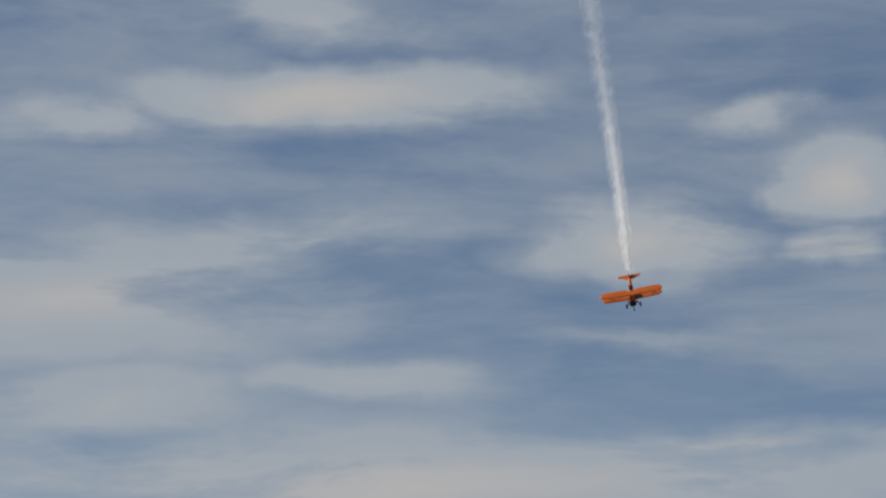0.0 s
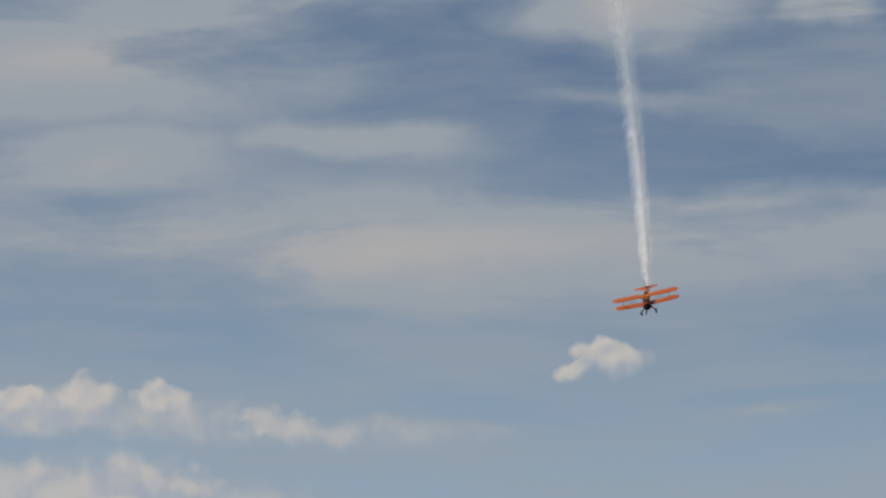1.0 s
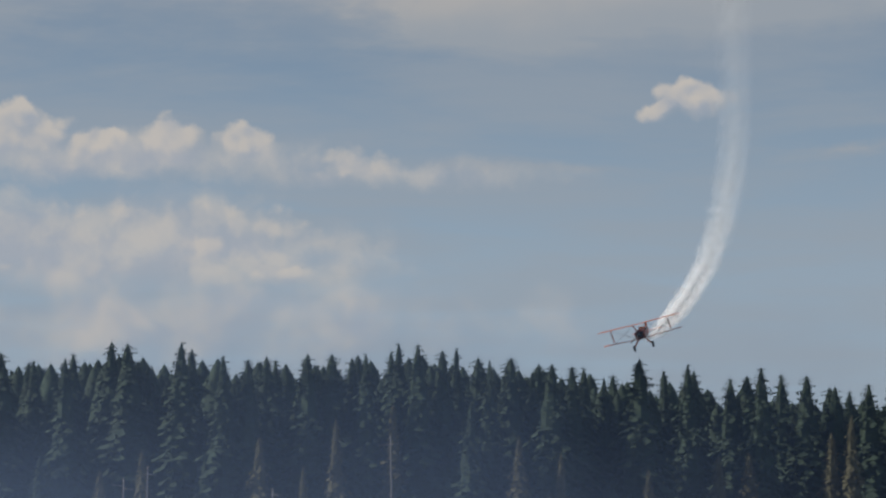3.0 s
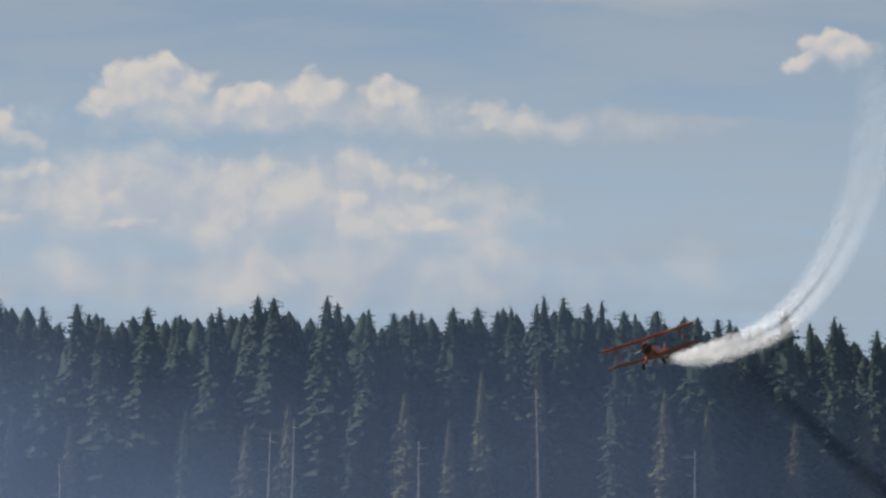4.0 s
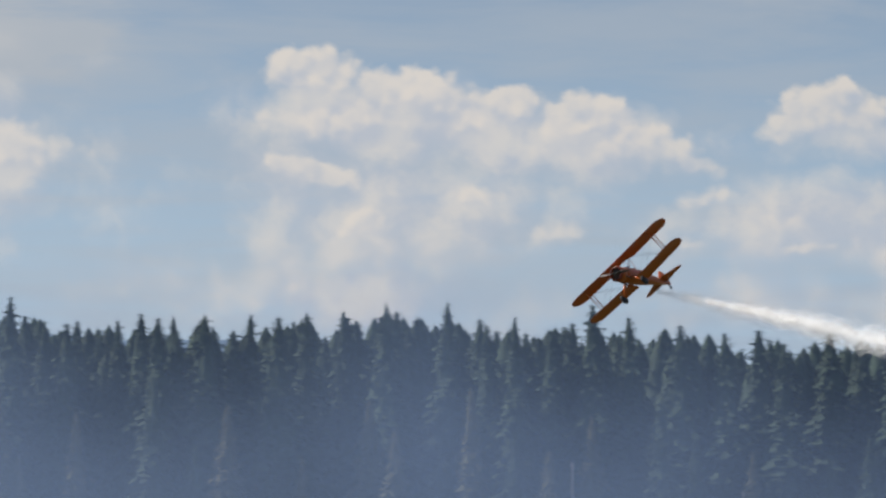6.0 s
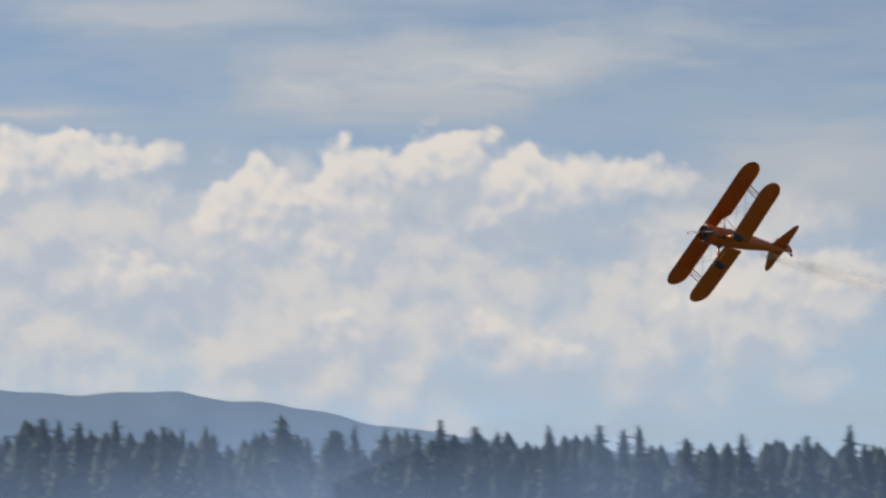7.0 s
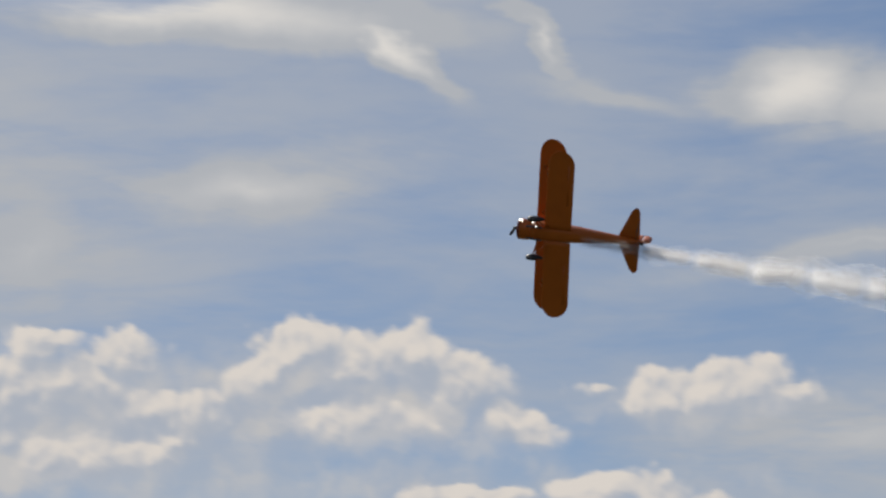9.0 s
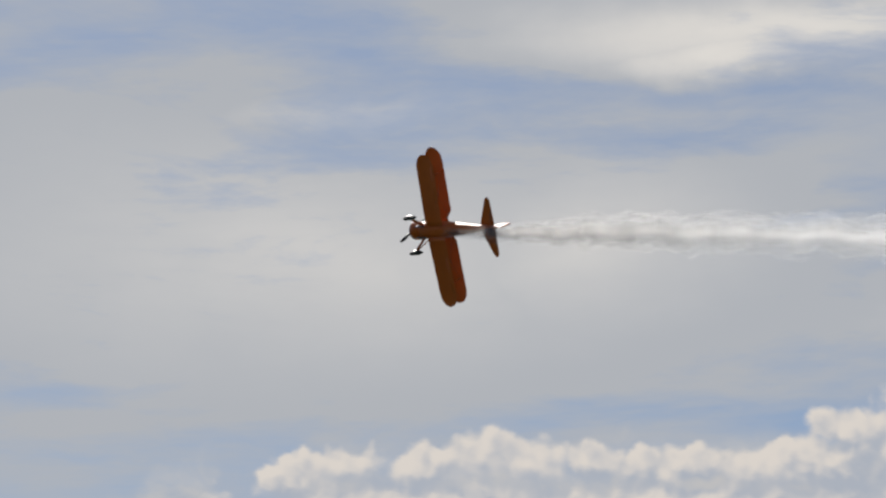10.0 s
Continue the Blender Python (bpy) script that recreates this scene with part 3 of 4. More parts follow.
def trunk_mesh(height, r, seed):
    rnd = random.Random(seed)
    rings = []
    for i in range(9):
        u = i / 8
        q = r * (1 - u) ** 0.85 + 0.02 + (0.12 * r if i == 0 else 0)
        ox, oy = 0.10 * noise.noise((u * 3, seed, 0)), 0.10 * noise.noise((u * 3, seed, 5))
        rings.append([(ox + q * math.cos(k * math.tau / 8), oy + q * math.sin(k * math.tau / 8), -0.5 + u * (height * 0.98 + 0.5)) for k in range(8)])
    bm = loft(rings)
    # dead stubs of lost boughs
    for _ in range(14):
        z, a = rnd.uniform(0.08, 0.5) * height, rnd.uniform(0, math.tau)
        l = rnd.uniform(0.4, 1.3)
        rod(bm, (0, 0, z), (l * math.cos(a), l * math.sin(a), z - rnd.uniform(0, 0.3)), 0.035, 0.012, 4)
    me = bpy.data.meshes.new("trunk")
    bm.to_mesh(me)
    bm.free()
    return me


SORTS = []
for k, (radius, bare, leaf, bark) in enumerate(((2.9, 0.08, NEEDLES, BARK), (2.5, 0.12, NEEDLES, BARK), (3.3, 0.06, NEEDLES, BARK),
                                                (2.0, 0.30, OLIVE, PALE), (2.6, 0.18, OLIVE, BARK), (2.3, 0.12, NEEDLES, PALE))):
    crown, trunk = conifer_crown(k + 3, 24.0, radius, bare), trunk_mesh(24.0, 0.26, k + 3)
    crown.materials.append(leaf)
    trunk.materials.append(bark)
    SORTS.append((crown, trunk))
TREE_WORDS = ("tall dark green spruce with drooping boughs at the forest edge", "slim dark spruce with a bare lower trunk in the forest",
              "broad dark green spruce standing in the forest edge", "thin olive larch with a pale bare trunk in the forest",
              "olive green conifer with a grey trunk in the forest", "narrow spruce with a pale trunk in the forest")


def conifer(sort, x, y, height, turn, slim=1.0):
    crown, trunk = SORTS[sort]
    root = new("conifer_tree")
    s = height / 24.0
    root.matrix_basis = Matrix.LocRotScale((x, y, -0.2), Euler((0, 0, turn)), (s * slim, s * slim, s))
    for name, me in (("trunk", trunk), ("crown", crown)):
        new(name, me).parent = root
    return tagged(root, TREE_WORDS[sort], "tree", "conifers of the forest")


def at(az, dist):
    return -math.sin(radians(az)) * dist, math.cos(radians(az)) * dist


rnd = random.Random(11)
for a, e in TOPS_RIGHT + TOPS_MID + TOPS_LEFT:
    d = 405 + rnd.uniform(-6, 10) + max(0.0, -a - 4) * 5
    x, y = at(a, d)
    conifer(rnd.choice((0, 0, 1, 2, 2, 5)), x, y, d * math.tan(radians(e)) + 2.4, rnd.uniform(0, 6.28), rnd.uniform(0.9, 1.15))
TOPS = sorted(TOPS_RIGHT + TOPS_MID + TOPS_LEFT)


def canopy(a, d):
    """The forest's height at that bearing and distance, smoothed over its tallest trees."""
    near = [(math.exp(-((a - q) / 1.2) ** 2), e) for q, e in TOPS]
    e = sum(w * v for w, v in near) / (sum(w for w, v in near) + 1e-9) if max(w for w, v in near) > 0.01 else 3.9
    return d * math.tan(radians(e)) + 1.9


# the trees between and behind them, a little lower
for i in range(148):
    a = -13.5 + 52.0 * (i + rnd.uniform(0.1, 0.9)) / 148
    d = 408 + rnd.uniform(0, 26) + max(0.0, -a - 4) * 5
    x, y = at(a, d)
    conifer(rnd.choice((0, 1, 2, 5)), x, y, canopy(a, d) * rnd.uniform(0.90, 1.02), rnd.uniform(0, 6.28), rnd.uniform(0.95, 1.25))
# the forest edge: younger trees and bare-stemmed larches
for i in range(62):
    a = -13.0 + 50.0 * (i + rnd.uniform(0.1, 0.9)) / 62
    d = 388 + rnd.uniform(0, 14) + max(0.0, -a - 4) * 5
    x, y = at(a, d)
    conifer(rnd.choice((3, 4, 3, 4, 1, 5)), x, y, rnd.uniform(13, 22), rnd.uniform(0, 6.28), rnd.uniform(0.85, 1.1))


def dead_tree(az, dist, height, lean):
    """A bare standing trunk with broken limbs."""
    r = random.Random(int(az * 100))
    root = new("dead_tree")
    x, y = at(az, dist)
    root.matrix_basis = pose(x, y, -0.2, lean, lean * 0.6, az * 40)
    part("trunk", loft([[((0.17 * (1 - u) + 0.05) * math.cos(k * math.tau / 8) + 0.08 * noise.noise((u * 4, az, 0)), (0.17 * (1 - u) + 0.05) * math.sin(k * math.tau / 8),
                          -0.4 + u * (height + 0.4)) for k in range(8)] for u in [i / 10 for i in range(11)]]), PALE, root)
    for _ in range(9):
        bm = bmesh.new()
        z, a, l = height * r.uniform(0.35, 0.95), r.uniform(0, math.tau), r.uniform(0.5, 1.6)
        rod(bm, (0, 0, z), (l * math.cos(a), l * math.sin(a), z + r.uniform(-0.3, 0.3)), 0.04, 0.012, 5)
        part("limb", bm, PALE, root)
    tagged(root, "bare pale dead tree trunk standing at the forest edge", "tree", "dead trees")


for az, high in ((1.09, 14.2), (1.46, 13.0), (-2.79, 17.5), (4.66, 9.5), (-0.9, 12.0), (7.3, 12.5), (-5.2, 11.0)):
    dead_tree(az, 384.5, high, 1.2)


def build_deep_forest():
    """The uncounted trees deeper in the wood, as one mass."""
    r = random.Random(5)
    vs, fs = [], []
    rough = conifer_crown(31, 24.0, 3.1, 0.05, False)
    co = np.empty(len(rough.vertices) * 3)
    rough.vertices.foreach_get("co", co)
    co = co.reshape(-1, 3)
    tri = np.array([p.vertices[:] for p in rough.polygons])
    bpy.data.meshes.remove(rough)
    for i in range(620):
        a, d = -14 + 54 * (i + r.random()) / 620, r.uniform(418, 470)
        x, y = at(a, d + max(0.0, -a - 4) * 5)
        tall = canopy(a, d) * r.uniform(0.88, 1.0)
        t, s = r.uniform(0, 6.28), tall / 24
        c, q = math.cos(t), math.sin(t)
        fs.append(tri + i * len(co))
        vs.append(np.column_stack(((co[:, 0] * c - co[:, 1] * q) * s * 1.3 + x, (co[:, 0] * q + co[:, 1] * c) * s * 1.3 + y, co[:, 2] * s - 0.2)))
    me = bpy.data.meshes.new("deep_forest")
    points, corners = np.vstack(vs), np.vstack(fs).astype(np.int32)
    me.vertices.add(len(points))
    me.vertices.foreach_set("co", points.ravel())
    me.loops.add(corners.size)
    me.loops.foreach_set("vertex_index", corners.ravel())
    me.polygons.add(len(corners))
    me.polygons.foreach_set("loop_start", np.arange(0, corners.size, 3, dtype=np.int32))
    me.update(calc_edges=True)
    me.materials.append(NEEDLES)
    tagged(new("deep_forest", me), "dark mass of spruces deep in the forest", "forest", kind="stuff")


build_deep_forest()


def smoke_sheet(bm, uv, age, grid, strength, run=0.0):
    """A sheet of smoke from a grid of (point, across, along)."""
    made = [[bm.verts.new(q[0]) for q in row] for row in grid]
    for i in range(len(grid) - 1):
        for j in range(len(grid[0]) - 1):
            f = bm.faces.new((made[i][j], made[i + 1][j], made[i + 1][j + 1], made[i][j + 1]))
            for loop, (a, b) in zip(f.loops, ((i, j), (i + 1, j), (i + 1, j + 1), (i, j + 1))):
                loop[uv].uv = grid[a][b][1:]
                loop[age].uv = (strength, run)


def smoke_haze_bank(a0, a1, dist, low, high, strength, seed):
    """A thin bank of old smoke and painted air haze that hangs before the trees."""
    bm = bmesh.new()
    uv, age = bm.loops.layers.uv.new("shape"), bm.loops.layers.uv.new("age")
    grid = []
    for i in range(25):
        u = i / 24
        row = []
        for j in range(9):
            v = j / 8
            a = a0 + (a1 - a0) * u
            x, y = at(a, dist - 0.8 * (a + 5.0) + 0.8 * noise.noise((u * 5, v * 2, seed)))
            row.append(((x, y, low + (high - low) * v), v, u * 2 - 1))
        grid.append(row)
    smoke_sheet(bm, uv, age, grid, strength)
    tagged(part("smoke_haze_bank", bm, DRIFT), "thin blue smoke and painted air haze hanging in front of the conifers", "smoke", kind="stuff")


# the first, widest sheet stands in for air haze over the whole forest
smoke_haze_bank(-16, 48, 377, -0.1, 35, 0.33, 1.0)
smoke_haze_bank(0.5, 11.5, 371, -0.1, 36, 0.24, 7.0)
smoke_haze_bank(10, 48, 365, -0.1, 33, 0.20, 3.0)


# ---- the biplane ----
def build_biplane():
    """x to its right wing, y to its nose, z up; metres."""
    root = new("biplane")
    # fuselage: round behind the engine, oval aft, a tail post
    rings = []
    for y, w, h, z in ((1.55, 0.50, 0.50, 0.0), (1.2, 0.52, 0.54, 0.0), (0.4, 0.50, 0.58, 0.02), (-0.6, 0.46, 0.56, 0.04), (-1.6, 0.38, 0.46, 0.05),
                       (-2.6, 0.28, 0.35, 0.07), (-3.6, 0.18, 0.25, 0.09), (-4.4, 0.09, 0.17, 0.11), (-4.75, 0.04, 0.12, 0.12)):
        ring = []
        for k in range(24):
            a = k * math.tau / 24
            c, s = math.cos(a), math.sin(a)
            p = 2 / 2.6
            ring.append((w * math.copysign(abs(c) ** p, c), y, z + h * math.copysign(abs(s) ** p, s)))
        rings.append(ring)
    fuselage = part("fuselage", loft(rings), FABRIC, root)
    # turtledeck and cockpits
    bm = loft([[(0.30 * s * math.cos(a), y, 0.42 + s * 0.30 * math.sin(a) + z) for a in [math.pi * k / 12 for k in range(13)]]
               for y, s, z in ((-1.25, 1.0, 0.05), (-1.9, 0.85, 0.0), (-2.8, 0.6, -0.08), (-3.9, 0.3, -0.15))])
    part("turtledeck", bm, FABRIC, root)
    for y in (-0.05, -1.0):
        # no hole is cut: a flat black dome paints in the cockpit's inner shade
        bm = bmesh.new()
        bmesh.ops.create_uvsphere(bm, u_segments=20, v_segments=8, radius=1.0)
        for v in bm.verts:
            v.co = Vector((v.co.x * 0.27, y + v.co.y * 0.34, 0.585 + v.co.z * 0.035))
        cockpit = part("cockpit_shade_cap", bm, BLACK, root)
        bm = bmesh.new()
        n = 20
        for k in range(n):
            a, b = k * math.tau / n, (k + 1) * math.tau / n
            rod(bm, (0.29 * math.cos(a), y + 0.36 * math.sin(a), 0.60), (0.29 * math.cos(b), y + 0.36 * math.sin(b), 0.60), 0.03, n=6)
        part("coaming", bm, LEATHER, cockpit, "padded brown leather coaming")
        bm = bmesh.new()
        for x0, x1, y0, y1 in ((-0.26, -0.10, 0.34, 0.46), (-0.10, 0.10, 0.46, 0.46), (0.10, 0.26, 0.46, 0.34)):
            q = [bm.verts.new(p) for p in ((x0, y + y0, 0.58), (x1, y + y1, 0.58), (x1 * 0.9, y + y1 - 0.10, 0.86), (x0 * 0.9, y + y0 - 0.10, 0.86))]
            bm.faces.new(q)
        bmesh.ops.solidify(bm, geom=bm.faces[:], thickness=0.006)
        part("windshield", bm, GLASS, cockpit, "clear curved windshield", smooth=False)
    # engine: ring cowl, cylinders, crankcase
    cowl = part("cowling", loft([[(r * math.cos(k * math.tau / 32), y, r * math.sin(k * math.tau / 32)) for k in range(32)] for y, r in
                                 ((1.45, 0.50), (1.62, 0.555), (1.95, 0.58), (2.12, 0.575), (2.12, 0.46), (1.75, 0.45), (1.7, 0.10))]), PAINT, root, "orange ring cowling")
    part("cowl_lip", loft([[(r * math.cos(k * math.tau / 32), y, r * math.sin(k * math.tau / 32)) for k in range(32)] for y, r in
                           ((2.115, 0.50), (2.115, 0.58), (2.22, 0.555), (2.27, 0.50), (2.26, 0.465), (2.18, 0.45), (2.115, 0.45))], False), TRIM, cowl, "dark red front lip of the cowling")
    engine = part("engine", turned(((1.55, 0.18), (1.7, 0.24), (2.1, 0.22), (2.25, 0.14), (2.36, 0.09))), STEEL, root, "dark radial engine crankcase")
    for k in range(9):
        a = k * math.tau / 9
        bm = bmesh.new()
        rod(bm, (0.18 * math.cos(a), 2.0, 0.18 * math.sin(a)), (0.425 * math.cos(a), 2.0, 0.425 * math.sin(a)), 0.085, n=10)
        for f in range(5):
            r = 0.22 + 0.04 * f
            rod(bm, (r * math.cos(a), 2.0, r * math.sin(a)), ((r + 0.012) * math.cos(a), 2.0, (r + 0.012) * math.sin(a)), 0.105, n=10)
        rod(bm, (0.42 * math.cos(a), 2.08, 0.42 * math.sin(a)), (0.14 * math.cos(a), 2.2, 0.14 * math.sin(a)), 0.014, n=6)
        part("cylinder", bm, STEEL, engine)
    bm = bmesh.new()
    for x, z in ((0.36, -0.44), (-0.36, -0.44)):
        rod(bm, (x * 0.9, 1.75, z * 0.95), (x, 1.2, z * 1.22), 0.05, n=10)
        rod(bm, (x, 1.2, z * 1.22), (x, 0.85, z * 1.30), 0.05, 0.055, 10)
    part("exhaust_pipe", bm, STEEL, root, "twin sooty exhaust stacks under the nose")
    # propeller, turning on its shaft
    prop = new("propeller")
    prop.parent = root
    part("spinner", turned(((2.30, 0.10), (2.42, 0.11), (2.52, 0.085), (2.60, 0.02))), STEEL, prop, "dark metal spinner")
    for side in (-1, 1):
        rings = []
        for i in range(9):
            u = i / 8
            r = 0.08 + 1.22 * u
            c = 0.10 + 0.09 * math.sin(min(1, u * 1.25) * math.pi * 0.62) - 0.10 * max(0, u - 0.8) * 4
            tw = radians(62 - 46 * u)
            rings.append([(c * 0.5 * math.cos(k * math.tau / 8) * math.cos(tw) * side,
                           2.44 + c * 0.5 * math.cos(k * math.tau / 8) * math.sin(tw) + 0.018 * math.sin(k * math.tau / 8),
                           side * r) for k in range(8)])
        part("propeller_blade", loft(rings), BLADE, prop, "dark grey metal blade")
    # wings
    upper = part("upper_wing", wing(-4.9, 4.9, 0.78, 1.18, 1.24, 1.48, 0.15, 0.85, 16, True, 0.42), FABRIC, root, "orange fabric upper wing with rounded tips")
    lower = []
    for side in (-1, 1):
        lower.append(part("lower_wing", wing(side * 0.35, side * 4.75, -0.04, -0.55, -0.36, 1.48, 0.15, 0.85, 12), FABRIC, root, "orange fabric lower wing panel"))
        # ailerons stand a little proud of the trailing edge
        bm = loft([foil_ring(x, -0.04 - 0.56, -0.55 + 0.19 * abs(x) / 4.75 + 0.016, 0.36, 0.05) for x in (side * 1.7, side * 2.8, side * 3.95)])
        part("aileron", bm, FABRIC, lower[-1])
        # interplane struts
        bm = bmesh.new()
        for y0, y1 in ((0.42, 1.22), (-0.42, 0.38)):
            rod(bm, (side * 3.35, y0, -0.40), (side * 3.35, y1, 1.20), 0.05, n=8, flat=0.5)
        rod(bm, (side * 3.35, -0.42, -0.36), (side * 3.35, 1.22, 1.16), 0.032, n=8, flat=0.6)
        part("interplane_strut", bm, PAINT, root)
        bm = bmesh.new()
        for y0, y1 in ((0.62, 1.25), (-0.25, 0.45)):
            rod(bm, (side * 0.44, y0, 0.42), (side * 0.72, y1, 1.18), 0.035, n=8, flat=0.5)
        rod(bm, (side * 0.44, 0.62, 0.42), (side * 0.72, 0.45, 1.18), 0.028, n=8, flat=0.5)
        part("cabane_strut", bm, PAINT, root)
        bm = bmesh.new()
        for y0, y1 in ((0.35, 1.1), (-0.3, 0.45)):
            rod(bm, (side * 0.5, y0, -0.5), (side * 3.3, y1, 1.18), 0.009, n=4)
            rod(bm, (side * 0.72, y1, 1.18), (side * 3.3, y0, -0.38), 0.009, n=4)
        part("flying_wire", bm, STEEL, root, "thin steel bracing wires")
        # undercarriage
        leg = new("landing_gear_leg")
        leg.parent = root
        bm = bmesh.new()
        rod(bm, (side * 0.36, 1.05, -0.42), (side * 1.02, 1.12, -1.30), 0.10, 0.07, 12, 0.55)
        rod(bm, (side * 0.36, 0.45, -0.46), (side * 0.98, 1.0, -1.26), 0.035, n=8)
        part("strut", bm, PAINT, leg)
        bm = bmesh.new()
        bmesh.ops.create_uvsphere(bm, u_segments=20, v_segments=12, radius=1.0)
        for v in bm.verts:
            q = v.co.y
            k = 1.0 if q > 0 else 1 - 0.35 * q * q
            v.co = Vector((side * 1.09 + v.co.x * 0.155 * k, 1.06 + q * (0.42 if q > 0 else 0.56), -1.36 + v.co.z * 0.25 * k))
        part("wheel_fairing", bm, BLACK, leg, "black teardrop wheel fairing")
        bm = bmesh.new()
        prof = [(0.30, -0.09), (0.35, -0.07), (0.375, 0.0), (0.35, 0.07), (0.30, 0.09), (0.2, 0.06), (0.2, -0.06)]
        rr = [[(side * 1.09 + o, 1.11 + r * math.cos(k * math.tau / 28), -1.40 + r * math.sin(k * math.tau / 28)) for r, o in prof] for k in range(28)]
        vs = [[bm.verts.new(p) for p in ring] for ring in rr]
        for k in range(28):
            for j in range(7):
                bm.faces.new((vs[k][j], vs[(k + 1) % 28][j], vs[(k + 1) % 28][(j + 1) % 7], vs[k][(j + 1) % 7]))
        bmesh.ops.recalc_face_normals(bm, faces=bm.faces)
        wheel = part("wheel", bm, RUBBER, leg, "black rubber tyre")
        # tail
        tip = part("tailplane", wing(side * 0.05, side * 1.85, -4.05, 0.20, 0.20, 1.30, 0.08, 0.28, 10), FABRIC, root)
        for v in tip.data.vertices:
            u = min(1.0, abs(v.co.x) / 1.85)
            lead = -3.18 - 0.92 * u
            s = (v.co.y - (-4.70)) / 1.30
            v.co.y = -4.46 + 0.06 * u + s * (lead + 4.46)
        bm = bmesh.new()
        rod(bm, (side * 0.10, -4.25, -0.02), (side * 1.0, -4.35, 0.18), 0.018, n=6)
        part("tail_brace", bm, STEEL, root)
    # fin and rudder, thin and rounded
    def blade(outline, thick):
        rings = []
        for sgn, k in ((-1, 0.9), (0, 1.0), (1, 0.9)):
            cy, cz = sum(p[0] for p in outline) / len(outline), sum(p[1] for p in outline) / len(outline)
            rings.append([(sgn * thick, cy + (y - cy) * k, cz + (z - cz) * k) for y, z in outline])
        return loft(rings)
    part("fin", blade([(-3.55, 0.28), (-3.85, 0.62), (-4.15, 1.02), (-4.40, 1.25), (-4.52, 1.25), (-4.52, 0.1), (-4.0, 0.15)], 0.035), FABRIC, root)
    part("rudder", blade([(-4.55, 1.27), (-4.75, 1.25), (-4.95, 1.05), (-5.06, 0.70), (-5.06, 0.25), (-4.95, -0.02), (-4.75, -0.10), (-4.55, -0.05)], 0.04), FABRIC, root, "orange rounded rudder")
    bm = bmesh.new()
    rod(bm, (0, -4.35, -0.02), (0, -4.62, -0.28), 0.025, n=8)
    part("tail_wheel_strut", bm, STEEL, root)
    bm = bmesh.new()
    rod(bm, (-0.05, -4.66, -0.32), (0.05, -4.66, -0.32), 0.11, n=16)
    part("tail_wheel", bm, RUBBER, root)
    tagged(root, "orange biplane with round cowling and black wheels trailing white smoke", "biplane")
    return root, prop


plane, propeller = build_biplane()

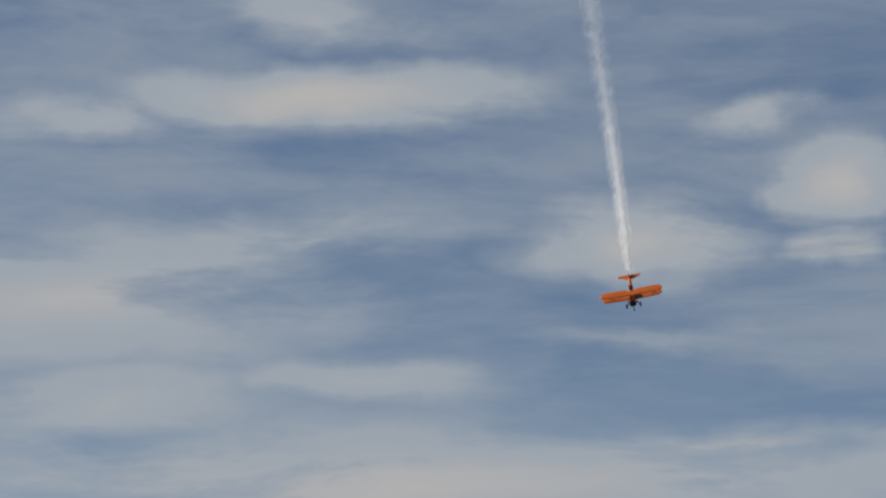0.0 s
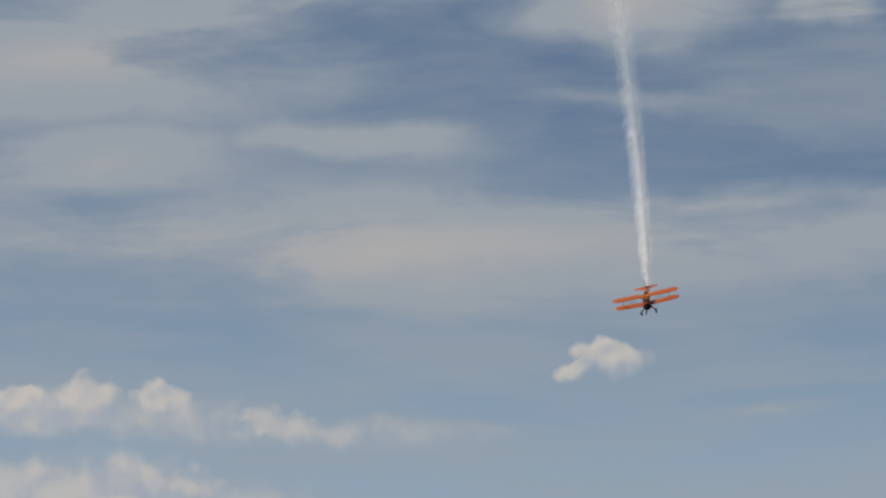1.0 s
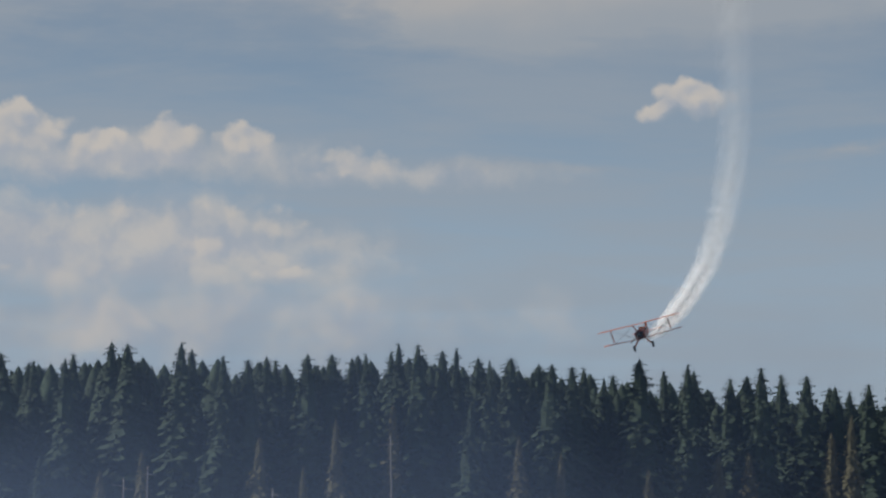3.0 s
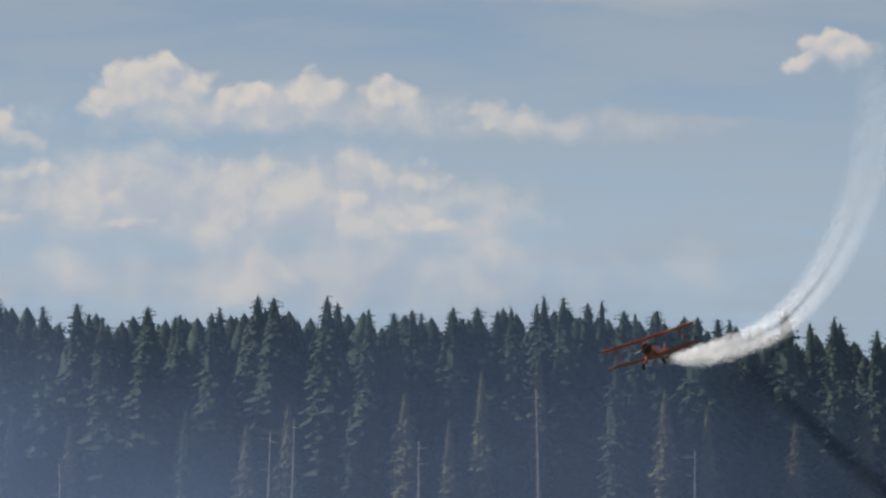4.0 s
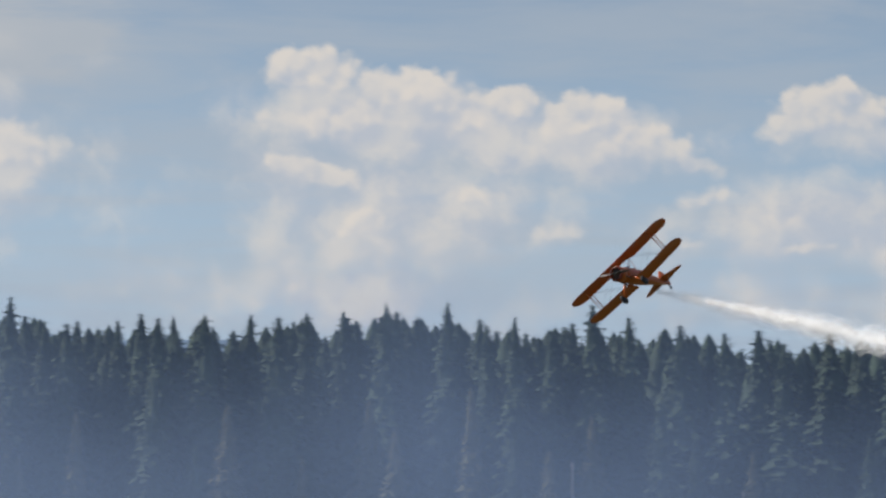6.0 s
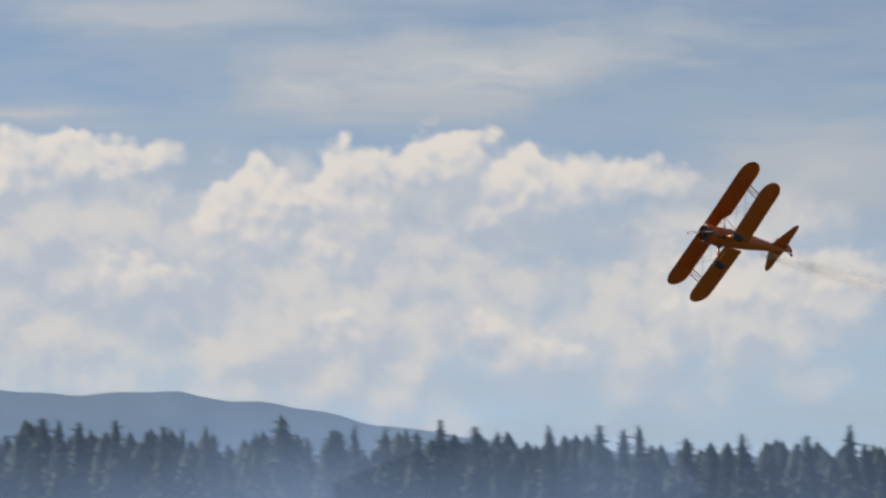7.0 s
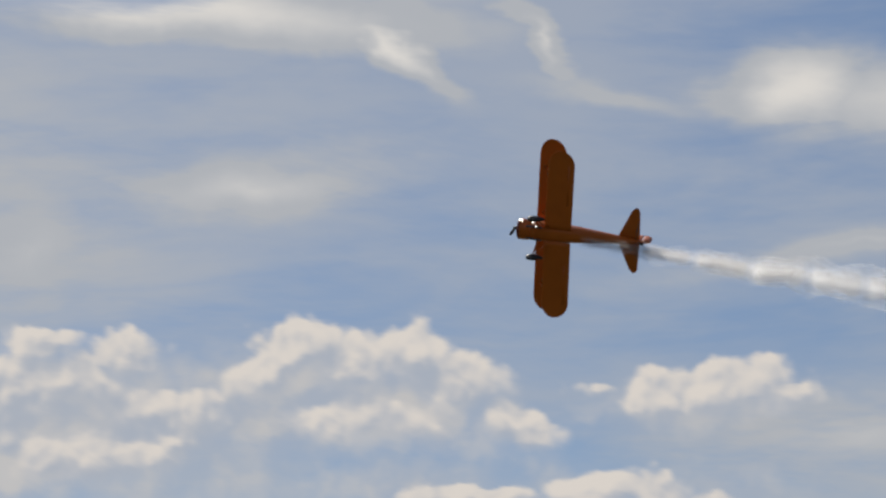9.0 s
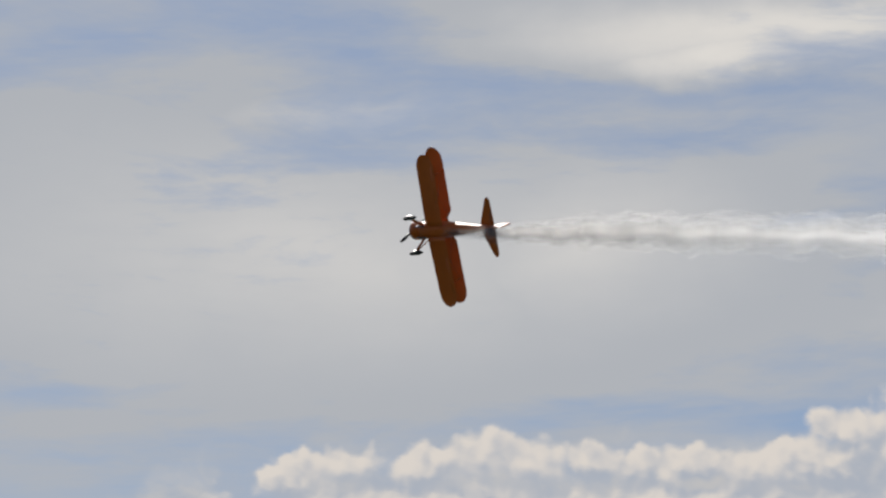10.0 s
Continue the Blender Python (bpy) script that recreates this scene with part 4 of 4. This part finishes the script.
FLIGHT = [
    (0, pose(75.7, 558.2, 124.3, -54.7, 8.8, 168.6)),
    (0.25, pose(75.7, 550.0, 112.6, -49.4, 9.2, 168.3)),
    (0.5, pose(75.5, 541.6, 101.2, -44.1, 9.6, 168.0)),
    (0.75, pose(75.0, 532.6, 90.3, -38.8, 10.1, 167.5)),
    (1, pose(74.0, 522.7, 80.2, -33.5, 10.8, 166.9)),
    (1.25, pose(72.4, 511.8, 71.2, -28.2, 11.6, 166.1)),
    (1.5, pose(70.3, 500.1, 63.2, -23.2, 12.5, 165.2)),
    (1.75, pose(67.6, 487.7, 56.1, -19.1, 13.3, 164.5)),
    (2, pose(64.5, 475.0, 49.8, -16.1, 13.7, 164.1)),
    (2.25, pose(61.1, 461.9, 44.1, -14.5, 13.5, 164.0)),
    (2.5, pose(57.3, 447.8, 38.9, -12.8, 13.2, 164.0)),
    (2.75, pose(53.1, 432.0, 34.3, -10.0, 13.1, 163.7)),
    (3, pose(48.5, 415.1, 30.2, -6.2, 13.4, 163.2)),
    (3.25, pose(43.7, 397.8, 26.7, -2.2, 14.0, 162.4)),
    (3.5, pose(38.6, 381.0, 23.7, 1.4, 14.8, 161.5)),
    (3.75, pose(33.4, 365.5, 21.3, 3.7, 15.7, 160.3)),
    (4, pose(28.1, 352.1, 19.6, 4.2, 16.7, 158.7)),
    (4.25, pose(22.6, 341.2, 18.4, 2.6, 17.9, 157.0)),
    (4.5, pose(16.8, 331.5, 17.9, 0.8, 20.4, 155.5)),
    (4.75, pose(10.5, 321.6, 17.9, 0.4, 25.1, 155.1)),
    (5, pose(3.6, 311.2, 18.4, 0.2, 29.8, 156.0)),
    (5.25, pose(-3.9, 300.6, 19.2, -1.1, 32.7, 157.6)),
    (5.5, pose(-12.1, 289.5, 20.2, -1.5, 34.7, 158.0)),
    (5.7, pose(-19.0, 280.1, 21.1, 0.3, 36.6, 156.7)),
    (5.9, pose(-26.0, 269.6, 22.0, 2.5, 37.9, 155.2)),
    (6.2, pose(-36.4, 252.6, 23.3, 5.5, 38.7, 153.7)),
    (6.5, pose(-47.3, 235.3, 24.8, 7.4, 39.4, 153.0)),
    (6.8, pose(-59.1, 219.2, 27.0, 7.8, 41.5, 153.6)),
    (7, pose(-67.7, 209.9, 28.9, 7.2, 43.8, 154.4)),
    (7.25, pose(-79.4, 199.0, 31.7, 6.9, 45.5, 153.4)),
    (7.5, pose(-91.2, 187.9, 34.5, 9.6, 47.3, 153.2)),
    (7.75, pose(-102.4, 175.9, 37.2, 14.6, 50.6, 155.5)),
    (8, pose(-113.6, 163.2, 40.2, 11.3, 52.1, 152.8)),
    (8.25, pose(-124.5, 150.2, 43.1, 20.1, 55.2, 159.4)),
    (8.5, pose(-136.1, 138.0, 45.5, 15.7, 54.8, 155.2)),
    (8.75, pose(-147.1, 125.8, 48.2, 19.6, 56.2, 152.7)),
    (9, pose(-157.7, 112.8, 51.1, 18.3, 58.1, 150.6)),
    (9.25, pose(-168.0, 101.0, 53.4, 27.7, 67.2, 152.0)),
    (9.5, pose(-179.1, 90.2, 55.8, 27.6, 66.6, 149.2)),
    (9.75, pose(-190.6, 80.8, 58.1, 27.8, 67.0, 146.1)),
    (10, pose(-202.6, 72.5, 60.3, 22.3, 64.1, 135.4)),
]
EARLIER = [(76.3, 578.2, 146.8), (77.0, 599.6, 168.0), (77.3, 622.0, 191.9), (79.3, 649.0, 222.1)]

# ---- the smoke trail ----
AGES = [0.02 + 0.045 * k for k in range(16)] + [0.74 + 0.075 * k for k in range(26)]


def along(t):
    """Where the aeroplane was at t seconds, by a smooth curve through its places."""
    knots = [(-1.75, EARLIER[3]), (-1.25, EARLIER[2]), (-0.85, EARLIER[1]), (-0.45, EARLIER[0])] + [(q, tuple(m.translation)) for q, m in FLIGHT]
    if t <= knots[0][0]:
        (ta, a), (tb, b) = knots[0], knots[1]
        return Vector(a) + (Vector(a) - Vector(b)) * ((ta - t) / (tb - ta))
    i = max(k for k in range(len(knots) - 1) if knots[k][0] <= t)
    (t1, p1), (t2, p2) = knots[i], knots[i + 1]
    (t0, p0), (t3, p3) = knots[max(0, i - 1)], knots[min(len(knots) - 1, i + 2)]
    p0, p1, p2, p3 = map(Vector, (p0, p1, p2, p3))
    h, u = t2 - t1, (t - t1) / (t2 - t1)
    m1, m2 = (p2 - p0) / (t2 - t0) * h, (p3 - p1) / (t3 - t1) * h
    return p1 * (2 * u ** 3 - 3 * u ** 2 + 1) + m1 * (u ** 3 - 2 * u ** 2 + u) + p2 * (3 * u ** 2 - 2 * u ** 3) + m2 * (u ** 3 - u ** 2)


def smoke_puff(k, parent, name="smoke_puff", mat=TRAIL, strength=0.66, label="", fade=0.55):
    """One length of the trail: lumpy shells round its axis (y), thinner outwards, wider as it ages."""
    age = AGES[k]
    gap = (AGES[k + 1] - age) if k + 1 < len(AGES) else age - AGES[k - 1]
    half = 62 * gap * 0.5 * 1.22
    r = 0.22 + 0.52 * min(1.0, age / 0.22) + 0.72 * age
    bm = bmesh.new()
    uv, ag = bm.loops.layers.uv.new("shape"), bm.loops.layers.uv.new("age")
    dense = (0.30 + 0.7 * min(1.0, age / 0.15)) * strength / (1 + (age / fade) ** 2)
    for shell, (size, thin, amount) in enumerate(((0.30, 0.05, 0.42), (0.52, 0.15, 0.36), (0.74, 0.32, 0.30), (0.96, 0.48, 0.26), (1.18, 0.62, 0.22))):
        grid = []
        for i in range(9):
            row, l = [], i / 4 - 1
            run = l * half - 62.0 * age
            sway = [0.30 * r * min(1.0, age / 0.2) * noise.noise((run * 0.42, q, 0)) for q in (3.0, 8.0)]
            for j in range(15):
                a = j * math.tau / 14
                lump = 1 + 0.42 * noise.noise((1.1 * math.cos(a) + shell * 9, run * 0.95, 1.1 * math.sin(a))) + 0.22 * noise.noise((2.4 * math.cos(a), run * 1.9, 2.4 * math.sin(a) + shell * 5))
                row.append(((size * r * lump * math.cos(a) + sway[0], l * half, size * r * lump * math.sin(a) + sway[1]), thin, l))
            grid.append(row)
        smoke_sheet(bm, uv, ag, grid, dense * amount, -62.0 * age + 7.3 * shell)
    return part(name, bm, mat, parent, label)


trail = tagged(new("smoke_trail"), "white oil smoke trail streaming behind the biplane", "smoke trail")
puffs = [smoke_puff(k, trail) for k in range(len(AGES))]
wisps = [smoke_puff(k, trail, "exhaust_wisp", EXHAUST, 0.34, "thin brownish exhaust wisp", 0.12) for k in range(8)]


def lull(t):
    """Seconds by which the thick smoke falls behind while the oil is turned down in the climb."""
    return float(np.interp(t, (5.9, 6.9, 8.1, 8.5, 8.95), (0.0, 0.95, 0.75, 0.38, 0.0)))


def lift_way(t):
    """The way from wheels to wings at t seconds."""
    rows = [q for q in FLIGHT]
    t = min(max(t, 0.0), 9.999)
    i = max(k for k in range(len(rows) - 1) if rows[k][0] <= t)
    (ta, a), (tb, b) = rows[i], rows[i + 1]
    return a.to_quaternion().slerp(b.to_quaternion(), (t - ta) / (tb - ta)) @ Vector((0, 0, 1))


def motions():
    walk(plane, FLIGHT)
    walk(propeller, [(0.1 * k, pose(0, 0, 0, 0, 70 * k, 0)) for k in range(101)])
    for age, puff, held in [(a, p, True) for a, p in zip(AGES, puffs)] + [(a, p, False) for a, p in zip(AGES, wisps)]:
        rows = []
        for k in range(51):
            t = 0.2 * k
            left = t - age - (lull(t) if held else 0.0)
            here, ahead = along(left - 0.02), along(left + 0.03)
            way = (ahead - here).normalized()
            m = (-way).to_track_quat("-Y", "Z").to_matrix().to_4x4()
            # the wake pushes the smoke down behind the wings
            wash = lift_way(left) * -(1.0 + 1.8 * min(1.0, age / 0.8))
            rows.append((t, Matrix.Translation(here - way * 0.4 + wash) @ m))
        walk(puff, rows)


motions()
